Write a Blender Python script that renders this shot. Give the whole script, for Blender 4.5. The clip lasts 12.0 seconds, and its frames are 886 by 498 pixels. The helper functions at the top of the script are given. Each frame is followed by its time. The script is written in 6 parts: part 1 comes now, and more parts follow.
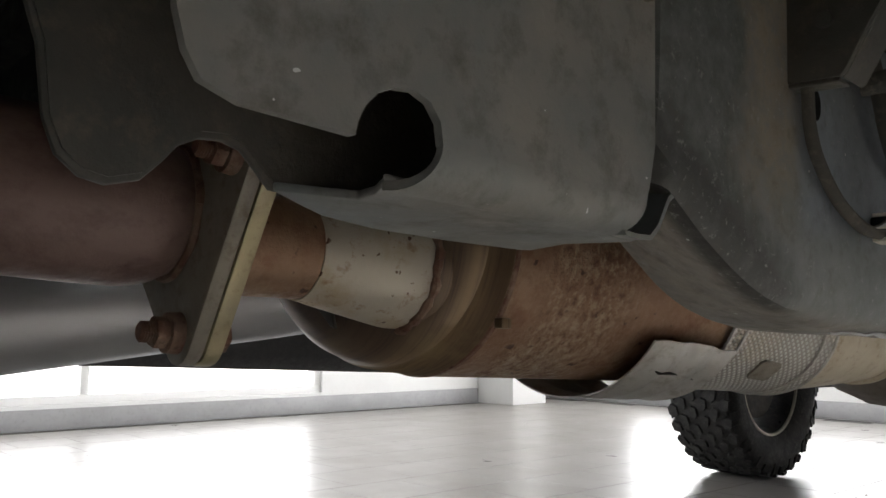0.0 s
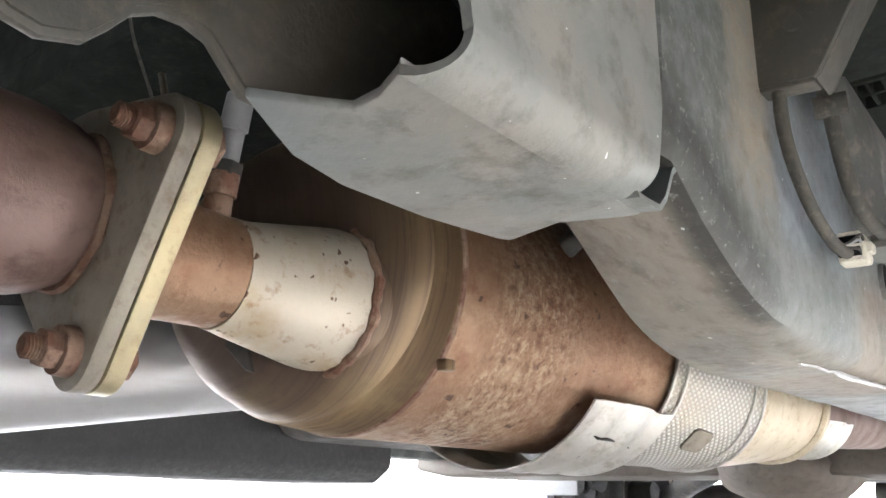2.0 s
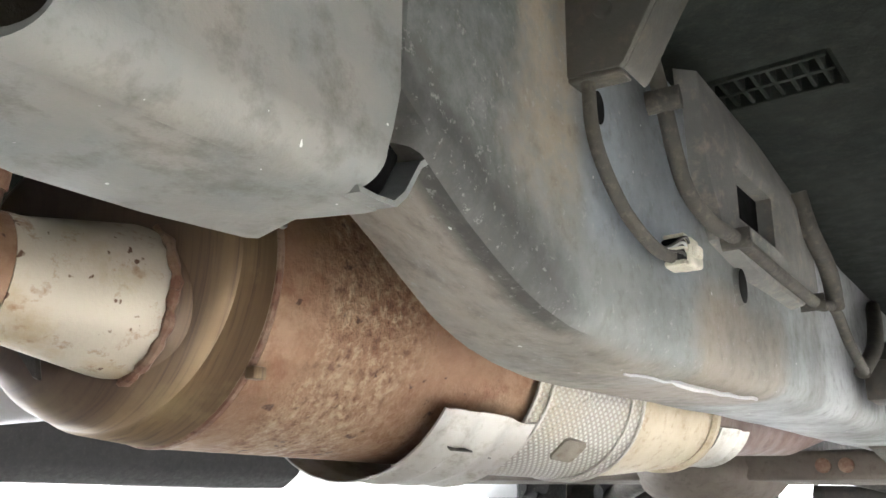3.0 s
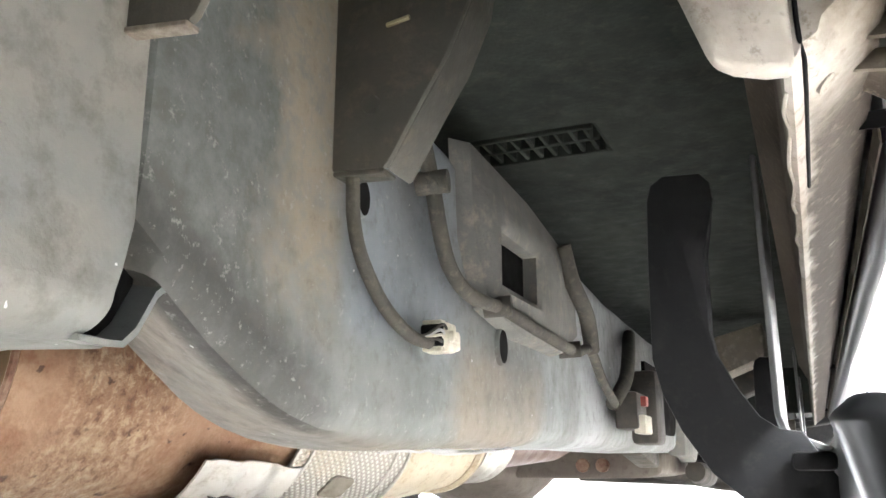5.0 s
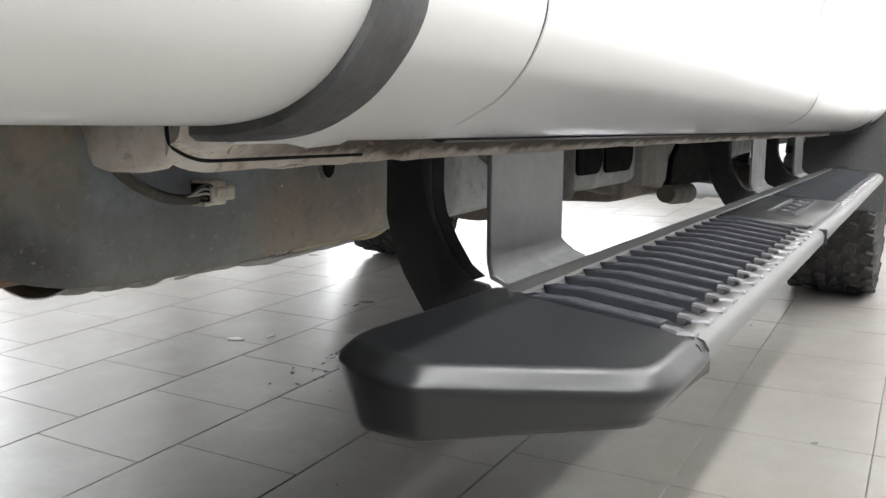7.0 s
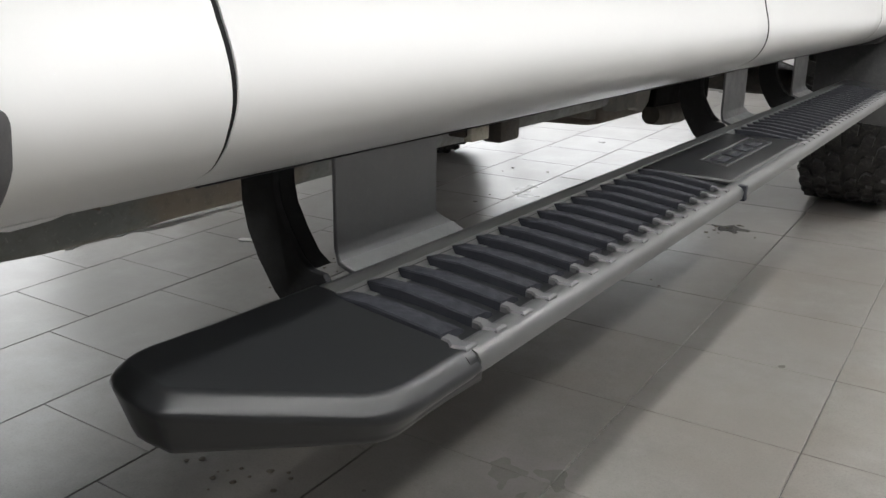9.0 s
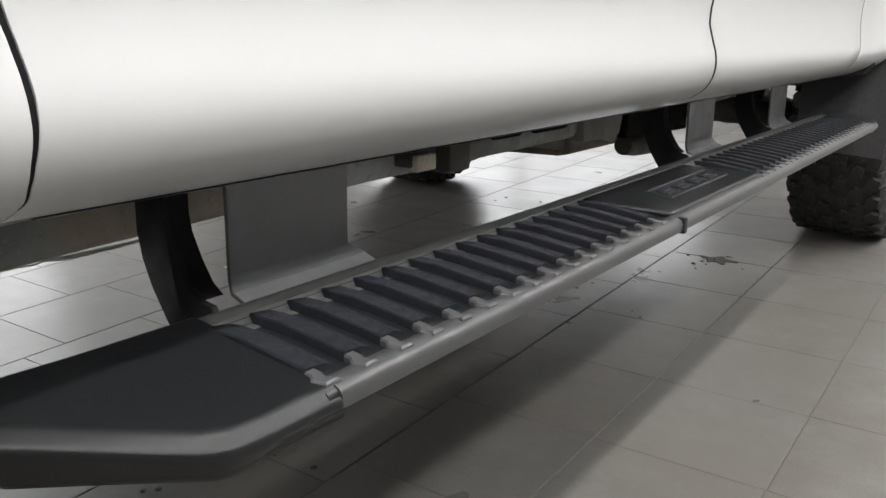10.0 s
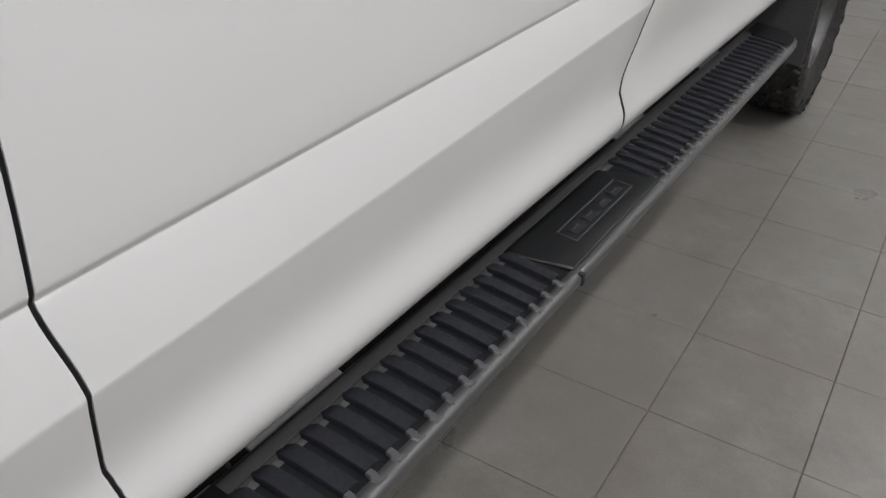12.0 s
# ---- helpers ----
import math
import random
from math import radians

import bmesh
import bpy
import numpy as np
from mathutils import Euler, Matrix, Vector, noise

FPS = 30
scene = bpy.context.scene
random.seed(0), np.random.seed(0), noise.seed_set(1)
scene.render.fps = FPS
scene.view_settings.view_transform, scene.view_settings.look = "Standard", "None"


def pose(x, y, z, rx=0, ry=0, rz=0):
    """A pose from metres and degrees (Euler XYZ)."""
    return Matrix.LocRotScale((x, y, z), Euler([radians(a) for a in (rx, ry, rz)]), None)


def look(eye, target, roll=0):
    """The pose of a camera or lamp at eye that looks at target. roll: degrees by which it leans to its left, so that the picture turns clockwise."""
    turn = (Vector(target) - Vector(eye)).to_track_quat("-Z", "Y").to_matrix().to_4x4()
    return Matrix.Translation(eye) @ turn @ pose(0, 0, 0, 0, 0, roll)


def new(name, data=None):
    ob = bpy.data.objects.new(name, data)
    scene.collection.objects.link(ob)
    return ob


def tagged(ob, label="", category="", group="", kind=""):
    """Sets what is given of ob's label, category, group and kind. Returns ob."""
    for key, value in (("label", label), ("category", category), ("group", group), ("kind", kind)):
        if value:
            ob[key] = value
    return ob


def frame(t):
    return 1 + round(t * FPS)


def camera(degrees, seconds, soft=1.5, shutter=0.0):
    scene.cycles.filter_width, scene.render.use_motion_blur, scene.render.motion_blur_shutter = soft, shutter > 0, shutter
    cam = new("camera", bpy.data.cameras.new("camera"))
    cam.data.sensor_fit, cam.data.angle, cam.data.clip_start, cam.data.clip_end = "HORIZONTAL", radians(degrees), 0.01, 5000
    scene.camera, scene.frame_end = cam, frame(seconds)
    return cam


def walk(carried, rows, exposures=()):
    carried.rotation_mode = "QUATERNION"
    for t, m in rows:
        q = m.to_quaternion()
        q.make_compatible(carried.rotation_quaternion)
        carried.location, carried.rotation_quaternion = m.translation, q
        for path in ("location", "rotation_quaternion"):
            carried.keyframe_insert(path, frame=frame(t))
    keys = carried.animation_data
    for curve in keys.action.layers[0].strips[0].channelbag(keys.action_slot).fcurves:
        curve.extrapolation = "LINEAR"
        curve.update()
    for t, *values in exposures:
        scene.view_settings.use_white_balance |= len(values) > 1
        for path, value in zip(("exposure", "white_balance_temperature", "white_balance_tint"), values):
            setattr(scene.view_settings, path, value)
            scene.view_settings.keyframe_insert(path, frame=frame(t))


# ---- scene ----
cam = camera(55.3, 12.0)
PATH = [
    (0, (0.9374, -0.0935, 0.5474), (-0.6556, 1.3497, 0.7696), 0.39),
    (0.5, (0.8726, -0.1020, 0.4969), (-0.5508, 1.4575, 0.9523), -0.29),
    (1, (0.8284, -0.1330, 0.4787), (-0.5249, 1.4767, 0.9731), -0.43),
    (1.5, (0.8176, -0.1356, 0.4691), (-0.4849, 1.5029, 1.0067), -0.98),
    (2, (0.8446, -0.0744, 0.4850), (-0.4558, 1.5573, 1.0423), -0.79),
    (2.5, (0.8813, -0.0160, 0.4870), (-0.4201, 1.6147, 1.0465), -0.69),
    (3, (0.9018, 0.0178, 0.4943), (-0.3402, 1.6959, 1.0487), -0.72),
    (3.5, (0.9191, 0.0594, 0.5056), (-0.2290, 1.8082, 1.0453), -0.91),
    (3.7, (0.9212, 0.0746, 0.5093), (-0.1652, 1.8594, 1.0573), -1.44),
    (5.5, (0.9461, 0.0059, 0.5747), (0.1480, 1.9784, 0.9520), -0.88),
    (5.7, (0.9806, 0.0083, 0.5801), (0.1652, 1.9872, 0.8738), -1.49),
    (5.8, (1.0001, 0.0162, 0.5884), (0.1739, 1.9988, 0.8117), -1.69),
    (6, (1.0444, 0.0415, 0.5993), (0.1588, 2.0081, 0.7195), -0.74),
    (6.3, (1.1146, 0.0630, 0.6233), (0.1328, 1.9868, 0.5668), -0.14),
    (6.5, (1.1459, 0.0584, 0.6451), (0.1274, 1.9567, 0.4902), -0.48),
    (6.7, (1.1632, 0.0441, 0.6640), (0.1199, 1.9178, 0.4086), -0.72),
    (8.3, (1.2496, 0.0952, 0.7528), (0.1663, 1.8496, 0.1086), -0.35),
    (8.5, (1.2690, 0.1010, 0.7633), (0.1652, 1.8353, 0.1027), -0.58),
    (9, (1.3241, 0.1143, 0.7725), (0.1782, 1.8144, 0.0928), -0.63),
    (9.5, (1.3576, 0.1350, 0.7749), (0.1922, 1.8305, 0.1170), -0.55),
    (9.8, (1.3792, 0.1586, 0.7718), (0.1966, 1.8568, 0.1538), -0.55),
    (10, (1.3954, 0.1727, 0.7724), (0.2052, 1.8690, 0.1619), -0.56),
    (10.5, (1.4656, 0.1590, 0.8086), (0.3154, 1.8486, 0.1108), -0.45),
    (10.8, (1.4321, 0.1735, 0.8188), (0.3402, 1.8028, -0.0873), -0.58),
    (11, (1.4126, 0.1801, 0.8488), (0.3510, 1.7756, -0.1478), -0.11),
    (11.2, (1.3964, 0.2225, 0.8817), (0.3521, 1.8149, -0.1364), -0.10),
    (11.5, (1.3878, 0.2234, 1.0135), (0.3866, 1.8083, -0.0594), 1.12),
    (12, (1.4299, 0.1461, 1.2155), (0.4871, 1.6923, 0.0393), 1.41),
]
EXPOSURES = [(0, -1.0, 6550, 11), (0.25, -0.4, 6650, 11), (0.6, 0.9, 6600, 11), (1.0, 1.4, 6150, 12), (1.5, 1.5, 6100, 13), (2.5, 1.3, 6250, 11), (3.0, 1.25, 6300, 10), (3.5, 1.25, 6400, 9),
             (5.5, 1.7, 6300, 11), (6.0, 0.7, 6350, 10), (6.5, -0.15, 6400, 10), (8.3, -1.45, 6480, 10), (9.5, -1.8, 6500, 10), (10.5, -1.85, 6550, 10), (11.0, -1.3, 6600, 11), (11.5, -1.65, 6450, 11), (12.0, -2.55, 6450, 12)]
walk(cam, [(t, look(e, a, r)) for t, e, a, r in PATH], EXPOSURES)
SIDE_W, FRONT_FILL_W, LAMP_W, DAY_GLOW, LAMP_GLOW = 120, 70, 900, 7.0, 8.0
WHEEL_Y = 2.97
BRACKETS = (0.0, 0.935, 1.425)

# ---- world and lights ----
world = bpy.data.worlds.new("world")
world.use_nodes = True
sky = world.node_tree.nodes.new("ShaderNodeTexSky")
sky.sky_type, sky.sun_disc, sky.sun_elevation, sky.sun_rotation = "NISHITA", False, radians(38), radians(250)
world.node_tree.links.new(sky.outputs[0], world.node_tree.nodes["Background"].inputs[0])
world.node_tree.nodes["Background"].inputs[1].default_value = 0.12
scene.world = world


def area_lamp(name, place, target, sx, sy, power, colour=(1, 1, 1)):
    d = bpy.data.lights.new(name, "AREA")
    d.shape, d.size, d.size_y, d.energy, d.color = "RECTANGLE", sx, sy, power, colour
    ob = new(name, d)
    ob.matrix_world = look(place, target)
    return tagged(ob, kind="structure")


# daylight through the side window, then an added front fill; the long ceiling lamps stand further down
area_lamp("window_daylight_side", (-4.12, 0.4, 1.55), (0, 0.4, 0.6), 8.0, 2.3, SIDE_W, (0.97, 0.985, 1))
area_lamp("front_fill_light", (-1.9, 5.82, 1.55), (-1.9, 0, 0.6), 3.0, 2.3, FRONT_FILL_W, (0.97, 0.985, 1))


# ---- materials ----
def principled(name):
    m = bpy.data.materials.new(name)
    m.use_nodes = True
    return m, m.node_tree, m.node_tree.nodes["Principled BSDF"]


def mixer(t, a, b, fac, blend="MIX"):
    n = t.nodes.new("ShaderNodeMix")
    n.data_type, n.blend_type = "RGBA", blend
    for sock, v in ((n.inputs[6], a), (n.inputs[7], b), (n.inputs[0], fac)):
        if isinstance(v, (int, float)):
            sock.default_value = v
        elif isinstance(v, tuple):
            sock.default_value = (*v, 1)
        else:
            t.links.new(v, sock)
    return n.outputs[2]


def ramp(t, src, lo, hi, a=0.0, b=1.0):
    n = t.nodes.new("ShaderNodeMapRange")
    n.inputs[1].default_value, n.inputs[2].default_value, n.inputs[3].default_value, n.inputs[4].default_value = lo, hi, a, b
    t.links.new(src, n.inputs[0])
    return n.outputs[0]


def fog(t, scale, detail=4.0, rough=0.6, stretch=(1, 1, 1), offset=(0, 0, 0), dist=0.0):
    c, mp, n = t.nodes.new("ShaderNodeTexCoord"), t.nodes.new("ShaderNodeMapping"), t.nodes.new("ShaderNodeTexNoise")
    mp.inputs["Scale"].default_value, mp.inputs["Location"].default_value = stretch, offset
    n.inputs["Scale"].default_value, n.inputs["Detail"].default_value, n.inputs["Roughness"].default_value = scale, detail, rough
    n.inputs["Distortion"].default_value = dist
    t.links.new(c.outputs["Object"], mp.inputs[0])
    t.links.new(mp.outputs[0], n.inputs[0])
    return n.outputs[0]


def bump(t, b, src, strength, distance=0.002):
    n = t.nodes.new("ShaderNodeBump")
    n.inputs["Strength"].default_value, n.inputs["Distance"].default_value = strength, distance
    t.links.new(src, n.inputs["Height"])
    t.links.new(n.outputs[0], b.inputs["Normal"])


def worn(name, base, second, dirt, rough=0.6, metal=0.0, big=5.0, small=60.0, second_at=(0.42, 0.6), dirt_at=(0.52, 0.7), relief=0.4,
         stretch=(1, 1, 1), flecks=None, flecks_at=(0.66, 0.7), fleck_scale=90.0, coat=0.0, sheen=0.15, depth=0.0015, gloss=0.5):
    """A surface of a base colour with broad patches of a second, fine dirt, and optional sharp flecks."""
    m, t, b = principled(name)
    col = mixer(t, base, second, ramp(t, fog(t, big, 5, 0.62, stretch), *second_at))
    col = mixer(t, col, dirt, ramp(t, fog(t, small, 6, 0.7, stretch, (3, 1, 7)), *dirt_at, 0, 0.85))
    if flecks:
        col = mixer(t, col, flecks, ramp(t, fog(t, fleck_scale, 2, 0.5, (1, 1, 1), (9, 4, 2)), *flecks_at))
    t.links.new(col, b.inputs["Base Color"])
    t.links.new(ramp(t, fog(t, small * 0.5, 4), 0.3, 0.7, max(rough - sheen, 0.05), min(rough + sheen, 1)), b.inputs["Roughness"])
    b.inputs["Metallic"].default_value = metal
    b.inputs["Coat Weight"].default_value = coat
    b.inputs["Specular IOR Level"].default_value = gloss
    if relief:
        bump(t, b, fog(t, small * 2.2, 5, 0.7), relief, depth)
    return m


M_PAINT = worn("white_paint", (0.76, 0.765, 0.76), (0.755, 0.76, 0.755), (0.75, 0.755, 0.75), 0.34, 0.0, 1.0, 9, relief=0.0, coat=0.45, sheen=0.0)
def frame_material():
    """Grey-blue primer with a tan mud run, a dark oily smear, a brown patch and chalky bloom."""
    m, t, b = principled("frame_primer")
    own, sep = t.nodes.new("ShaderNodeTexCoord"), t.nodes.new("ShaderNodeSeparateXYZ")
    t.links.new(own.outputs["Object"], sep.inputs[0])
    wob, fine = fog(t, 16, 5, 0.65), fog(t, 75, 6, 0.7)

    def line(ky, kz, kn=0.0):
        a = t.nodes.new("ShaderNodeMath")
        a.operation = "MULTIPLY"
        t.links.new(sep.outputs[1], a.inputs[0])
        a.inputs[1].default_value = ky
        c = t.nodes.new("ShaderNodeMath")
        c.operation = "MULTIPLY_ADD"
        t.links.new(sep.outputs[2], c.inputs[0])
        c.inputs[1].default_value = kz
        t.links.new(a.outputs[0], c.inputs[2])
        d = t.nodes.new("ShaderNodeMath")
        d.operation = "MULTIPLY_ADD"
        t.links.new(wob, d.inputs[0])
        d.inputs[1].default_value = kn
        t.links.new(c.outputs[0], d.inputs[2])
        return d.outputs[0]

    def across(lo, hi, a=0.0, b=1.0):
        return ramp(t, sep.outputs[0], lo, hi, a, b)

    def both(*masks):
        out = masks[0]
        for k in masks[1:]:
            n = t.nodes.new("ShaderNodeMath")
            n.operation = "MULTIPLY"
            t.links.new(out, n.inputs[0])
            t.links.new(k, n.inputs[1])
            out = n.outputs[0]
        return out
    col = mixer(t, (0.165, 0.182, 0.176), (0.235, 0.242, 0.232), ramp(t, fog(t, 8, 5), 0.38, 0.62))
    col = mixer(t, col, (0.085, 0.095, 0.086), both(ramp(t, line(1, 0, 0.12), 0.43, 0.34), ramp(t, fine, 0.3, 0.7, 0.3, 0.95)))
    col = mixer(t, col, (0.225, 0.255, 0.28), both(ramp(t, line(1, 0, 0.05), 0.37, 0.40), ramp(t, line(1, 0, 0.05), 0.56, 0.5), ramp(t, line(0, 1, 0.04), 0.555, 0.58)))
    col = mixer(t, col, (0.40, 0.42, 0.44), both(ramp(t, line(1, 0, 0.1), 0.70, 0.78), ramp(t, fog(t, 9, 4, 0.6, (1, 1, 0.3)), 0.42, 0.6, 0, 0.8)))
    col = mixer(t, col, (0.24, 0.195, 0.145), both(ramp(t, line(1, 0, 0.08), 0.53, 0.56), ramp(t, line(1, 0, 0.08), 0.74, 0.70), ramp(t, line(0, 1, 0.05), 0.59, 0.565, 0, 0.8)))
    col = mixer(t, col, (0.33, 0.28, 0.21), both(ramp(t, line(1, 0.12, 0.2), 0.44, 0.49), ramp(t, line(1, 0, 0.01), 0.362, 0.345), ramp(t, line(0, 1, 0.1), 0.575, 0.63), ramp(t, fine, 0.36, 0.6, 0.2, 0.95)))
    facet = both(across(0.651, 0.641), ramp(t, line(1, 0, 0.1), 0.6, 0.5))
    col = mixer(t, col, (0.3, 0.262, 0.21), both(facet, ramp(t, fog(t, 30, 5, 0.65, (1, 1, 1), (7, 2, 3)), 0.3, 0.6, 0.45, 0.95)))
    col = mixer(t, col, (0.09, 0.08, 0.064), both(facet, ramp(t, fog(t, 24, 5, 0.7, (1, 1, 1), (1, 5, 3)), 0.54, 0.68, 0, 0.6)))
    col = mixer(t, col, (0.035, 0.036, 0.032), both(across(0.628, 0.64), ramp(t, line(0.52, 1, 0.03), 0.66, 0.672), ramp(t, line(0.52, 1, 0.03), 0.725, 0.7), ramp(t, line(1, 0, 0.03), 0.375, 0.352), ramp(t, fine, 0.3, 0.65, 0.75, 0.97)))
    col = mixer(t, col, (0.125, 0.118, 0.1), ramp(t, fine, 0.52, 0.7, 0, 0.5))
    col = mixer(t, col, (0.11, 0.113, 0.106), ramp(t, fog(t, 5.5, 4, 0.6, (1, 1, 0.5), (2, 6, 1)), 0.46, 0.64, 0, 0.7))
    col = mixer(t, col, (0.34, 0.34, 0.32), ramp(t, fog(t, 210, 4, 0.7, (1, 1, 1), (4, 4, 4)), 0.6, 0.7, 0, 0.55))
    col = mixer(t, col, (0.62, 0.63, 0.6), ramp(t, fog(t, 150, 2, 0.5, (1, 1, 1), (9, 4, 2)), 0.765, 0.78))
    t.links.new(col, b.inputs["Base Color"])
    t.links.new(ramp(t, fine, 0.3, 0.7, 0.42, 0.68), b.inputs["Roughness"])
    bump(t, b, fog(t, 120, 5, 0.7), 0.3, 0.0012)
    return m


M_FRAME = frame_material()
M_SLEEVE = worn("sleeve_primer", (0.17, 0.185, 0.18), (0.245, 0.232, 0.205), (0.105, 0.1, 0.082), 0.6, 0.0, 9, 40, (0.4, 0.62), (0.5, 0.7), 0.45,
                (1, 1, 1), (0.62, 0.62, 0.6), (0.74, 0.75), 140)
M_BEDFLOOR = worn("black_bed_coating", (0.014, 0.0145, 0.014), (0.018, 0.018, 0.017), (0.024, 0.023, 0.02), 0.8, 0.0, 7, 90, relief=0.6, gloss=0.15)
M_MUD = worn("dried_mud", (0.31, 0.27, 0.21), (0.24, 0.215, 0.18), (0.4, 0.36, 0.3), 0.85, 0.0, 14, 80, relief=0.8, depth=0.003)
M_OUTRIG = worn("dusty_grey_primer", (0.2, 0.2, 0.185), (0.155, 0.157, 0.148), (0.29, 0.262, 0.215), 0.75, 0.0, 14, 80, relief=0.7, depth=0.002)
M_BRACKET = worn("bracket_steel", (0.085, 0.076, 0.06), (0.062, 0.062, 0.053), (0.12, 0.102, 0.076), 0.6, 0.1, 10, 70, relief=0.6)
M_RUSTPIPE = worn("rusted_pipe", (0.15, 0.092, 0.076), (0.20, 0.135, 0.115), (0.115, 0.065, 0.053), 0.5, 0.2, 7, 45, (0.4, 0.62), (0.5, 0.68), 0.55,
                  (1, 0.6, 1), (0.42, 0.38, 0.35), (0.74, 0.78), 70)
def can_material():
    """Brown rusted steel with a rough pitted belt of pale crust and scattered dark pits."""
    m, t, b = principled("rusted_can")
    own, sep = t.nodes.new("ShaderNodeTexCoord"), t.nodes.new("ShaderNodeSeparateXYZ")
    t.links.new(own.outputs["Object"], sep.inputs[0])
    crust, pits, soft = fog(t, 125, 5, 0.7), fog(t, 70, 3, 0.55, (1, 1, 1), (5, 2, 8)), fog(t, 12, 5, 0.6)

    def times(p, q):
        n = t.nodes.new("ShaderNodeMath")
        n.operation = "MULTIPLY"
        t.links.new(p, n.inputs[0])
        t.links.new(q, n.inputs[1])
        return n.outputs[0]
    place = t.nodes.new("ShaderNodeMath")
    place.operation = "MULTIPLY_ADD"
    t.links.new(soft, place.inputs[0])
    place.inputs[1].default_value = 0.09
    t.links.new(sep.outputs[1], place.inputs[2])
    belt = times(ramp(t, place.outputs[0], 0.405, 0.43), ramp(t, place.outputs[0], 0.53, 0.495))
    col = mixer(t, (0.265, 0.155, 0.095), (0.33, 0.225, 0.145), ramp(t, soft, 0.38, 0.62))
    col = mixer(t, col, (0.2, 0.095, 0.05), ramp(t, fog(t, 45, 6, 0.7, (1, 1, 1), (3, 1, 7)), 0.48, 0.66, 0, 0.8))
    col = mixer(t, col, (0.41, 0.31, 0.2), times(belt, ramp(t, crust, 0.5, 0.64)))
    col = mixer(t, col, (0.165, 0.09, 0.055), times(belt, ramp(t, crust, 0.44, 0.36)))
    col = mixer(t, col, (0.1, 0.055, 0.035), ramp(t, pits, 0.66, 0.7))
    t.links.new(col, b.inputs["Base Color"])
    t.links.new(ramp(t, crust, 0.4, 0.65, 0.62, 0.36), b.inputs["Roughness"])
    b.inputs["Metallic"].default_value = 0.5
    lump = t.nodes.new("ShaderNodeMath")
    lump.operation = "MULTIPLY_ADD"
    t.links.new(times(belt, crust), lump.inputs[0])
    lump.inputs[1].default_value = 2.2
    t.links.new(crust, lump.inputs[2])
    bump(t, b, lump.outputs[0], 0.6, 0.0022)
    return m


M_RUSTCAN = can_material()
def dome_material():
    """Turned steel, gold and brown in rings, darker and purplish towards the neck."""
    m, t, b = principled("heat_tinted_steel")
    own, sep = t.nodes.new("ShaderNodeTexCoord"), t.nodes.new("ShaderNodeSeparateXYZ")
    t.links.new(own.outputs["Object"], sep.inputs[0])
    rings, blotch = fog(t, 9, 5, 0.62, (0.08, 7.0, 0.08)), fog(t, 26, 5, 0.65)
    col = mixer(t, (0.27, 0.19, 0.105), (0.17, 0.115, 0.07), ramp(t, rings, 0.38, 0.62))
    col = mixer(t, col, (0.12, 0.082, 0.055), ramp(t, fog(t, 60, 6, 0.7, (0.08, 7.0, 0.08), (3, 1, 7)), 0.5, 0.66, 0, 0.8))
    col = mixer(t, col, (0.31, 0.24, 0.13), ramp(t, blotch, 0.52, 0.68, 0, 0.6))
    place = t.nodes.new("ShaderNodeMath")
    place.operation = "MULTIPLY_ADD"
    t.links.new(sep.outputs[0], place.inputs[0])
    place.inputs[1].default_value = -0.3
    t.links.new(sep.outputs[1], place.inputs[2])
    col = mixer(t, col, (0.052, 0.038, 0.042), ramp(t, place.outputs[0], 0.176, 0.15, 0, 0.65))
    t.links.new(col, b.inputs["Base Color"])
    t.links.new(ramp(t, blotch, 0.3, 0.7, 0.32, 0.52), b.inputs["Roughness"])
    b.inputs["Metallic"].default_value = 0.4
    bump(t, b, rings, 0.12, 0.0015)
    return m


M_DOME = dome_material()
# near black: the shade inside the sleeve, put into the colour
M_RAILSHADE = worn("rail_shade_black", (0.01, 0.0118, 0.0108), (0.013, 0.015, 0.0135), (0.018, 0.019, 0.016), 0.7, 0.0, 9, 80, relief=0.3, gloss=0.15)
M_CONE = worn("pale_steel_cone", (0.5, 0.455, 0.37), (0.42, 0.33, 0.2), (0.28, 0.16, 0.08), 0.45, 0.2, 22, 60, (0.48, 0.68), (0.56, 0.68), 0.35,
              (1, 1, 1), (0.12, 0.06, 0.035), (0.67, 0.71), 120)
M_ZINC = worn("zinc_flange", (0.42, 0.36, 0.22), (0.33, 0.29, 0.19), (0.22, 0.17, 0.1), 0.42, 0.55, 22, 90, relief=0.35)
M_FLANGE = worn("flange_face", (0.27, 0.245, 0.195), (0.22, 0.2, 0.165), (0.16, 0.12, 0.085), 0.55, 0.3, 22, 90, relief=0.45)
M_BOLT = worn("rusted_bolt", (0.185, 0.095, 0.062), (0.29, 0.2, 0.145), (0.09, 0.045, 0.032), 0.6, 0.35, 50, 160, relief=0.8)
M_ALU = worn("aluminium_tube", (0.56, 0.56, 0.57), (0.53, 0.53, 0.535), (0.5, 0.495, 0.49), 0.42, 0.6, 6, 140, relief=0.1, stretch=(1, 0.15, 1), sheen=0.05)
M_SHIELD = worn("heat_shield_sheet", (0.6, 0.59, 0.56), (0.52, 0.5, 0.46), (0.36, 0.33, 0.28), 0.42, 0.6, 14, 70, relief=0.3)
M_BEIGE = worn("scorched_beige_steel", (0.56, 0.5, 0.38), (0.47, 0.4, 0.28), (0.34, 0.25, 0.15), 0.5, 0.3, 14, 80, relief=0.35)
M_PAN = worn("floor_pan_coating", (0.02, 0.026, 0.022), (0.03, 0.036, 0.03), (0.05, 0.05, 0.04), 0.8, 0.0, 7, 90, relief=0.6, gloss=0.2)
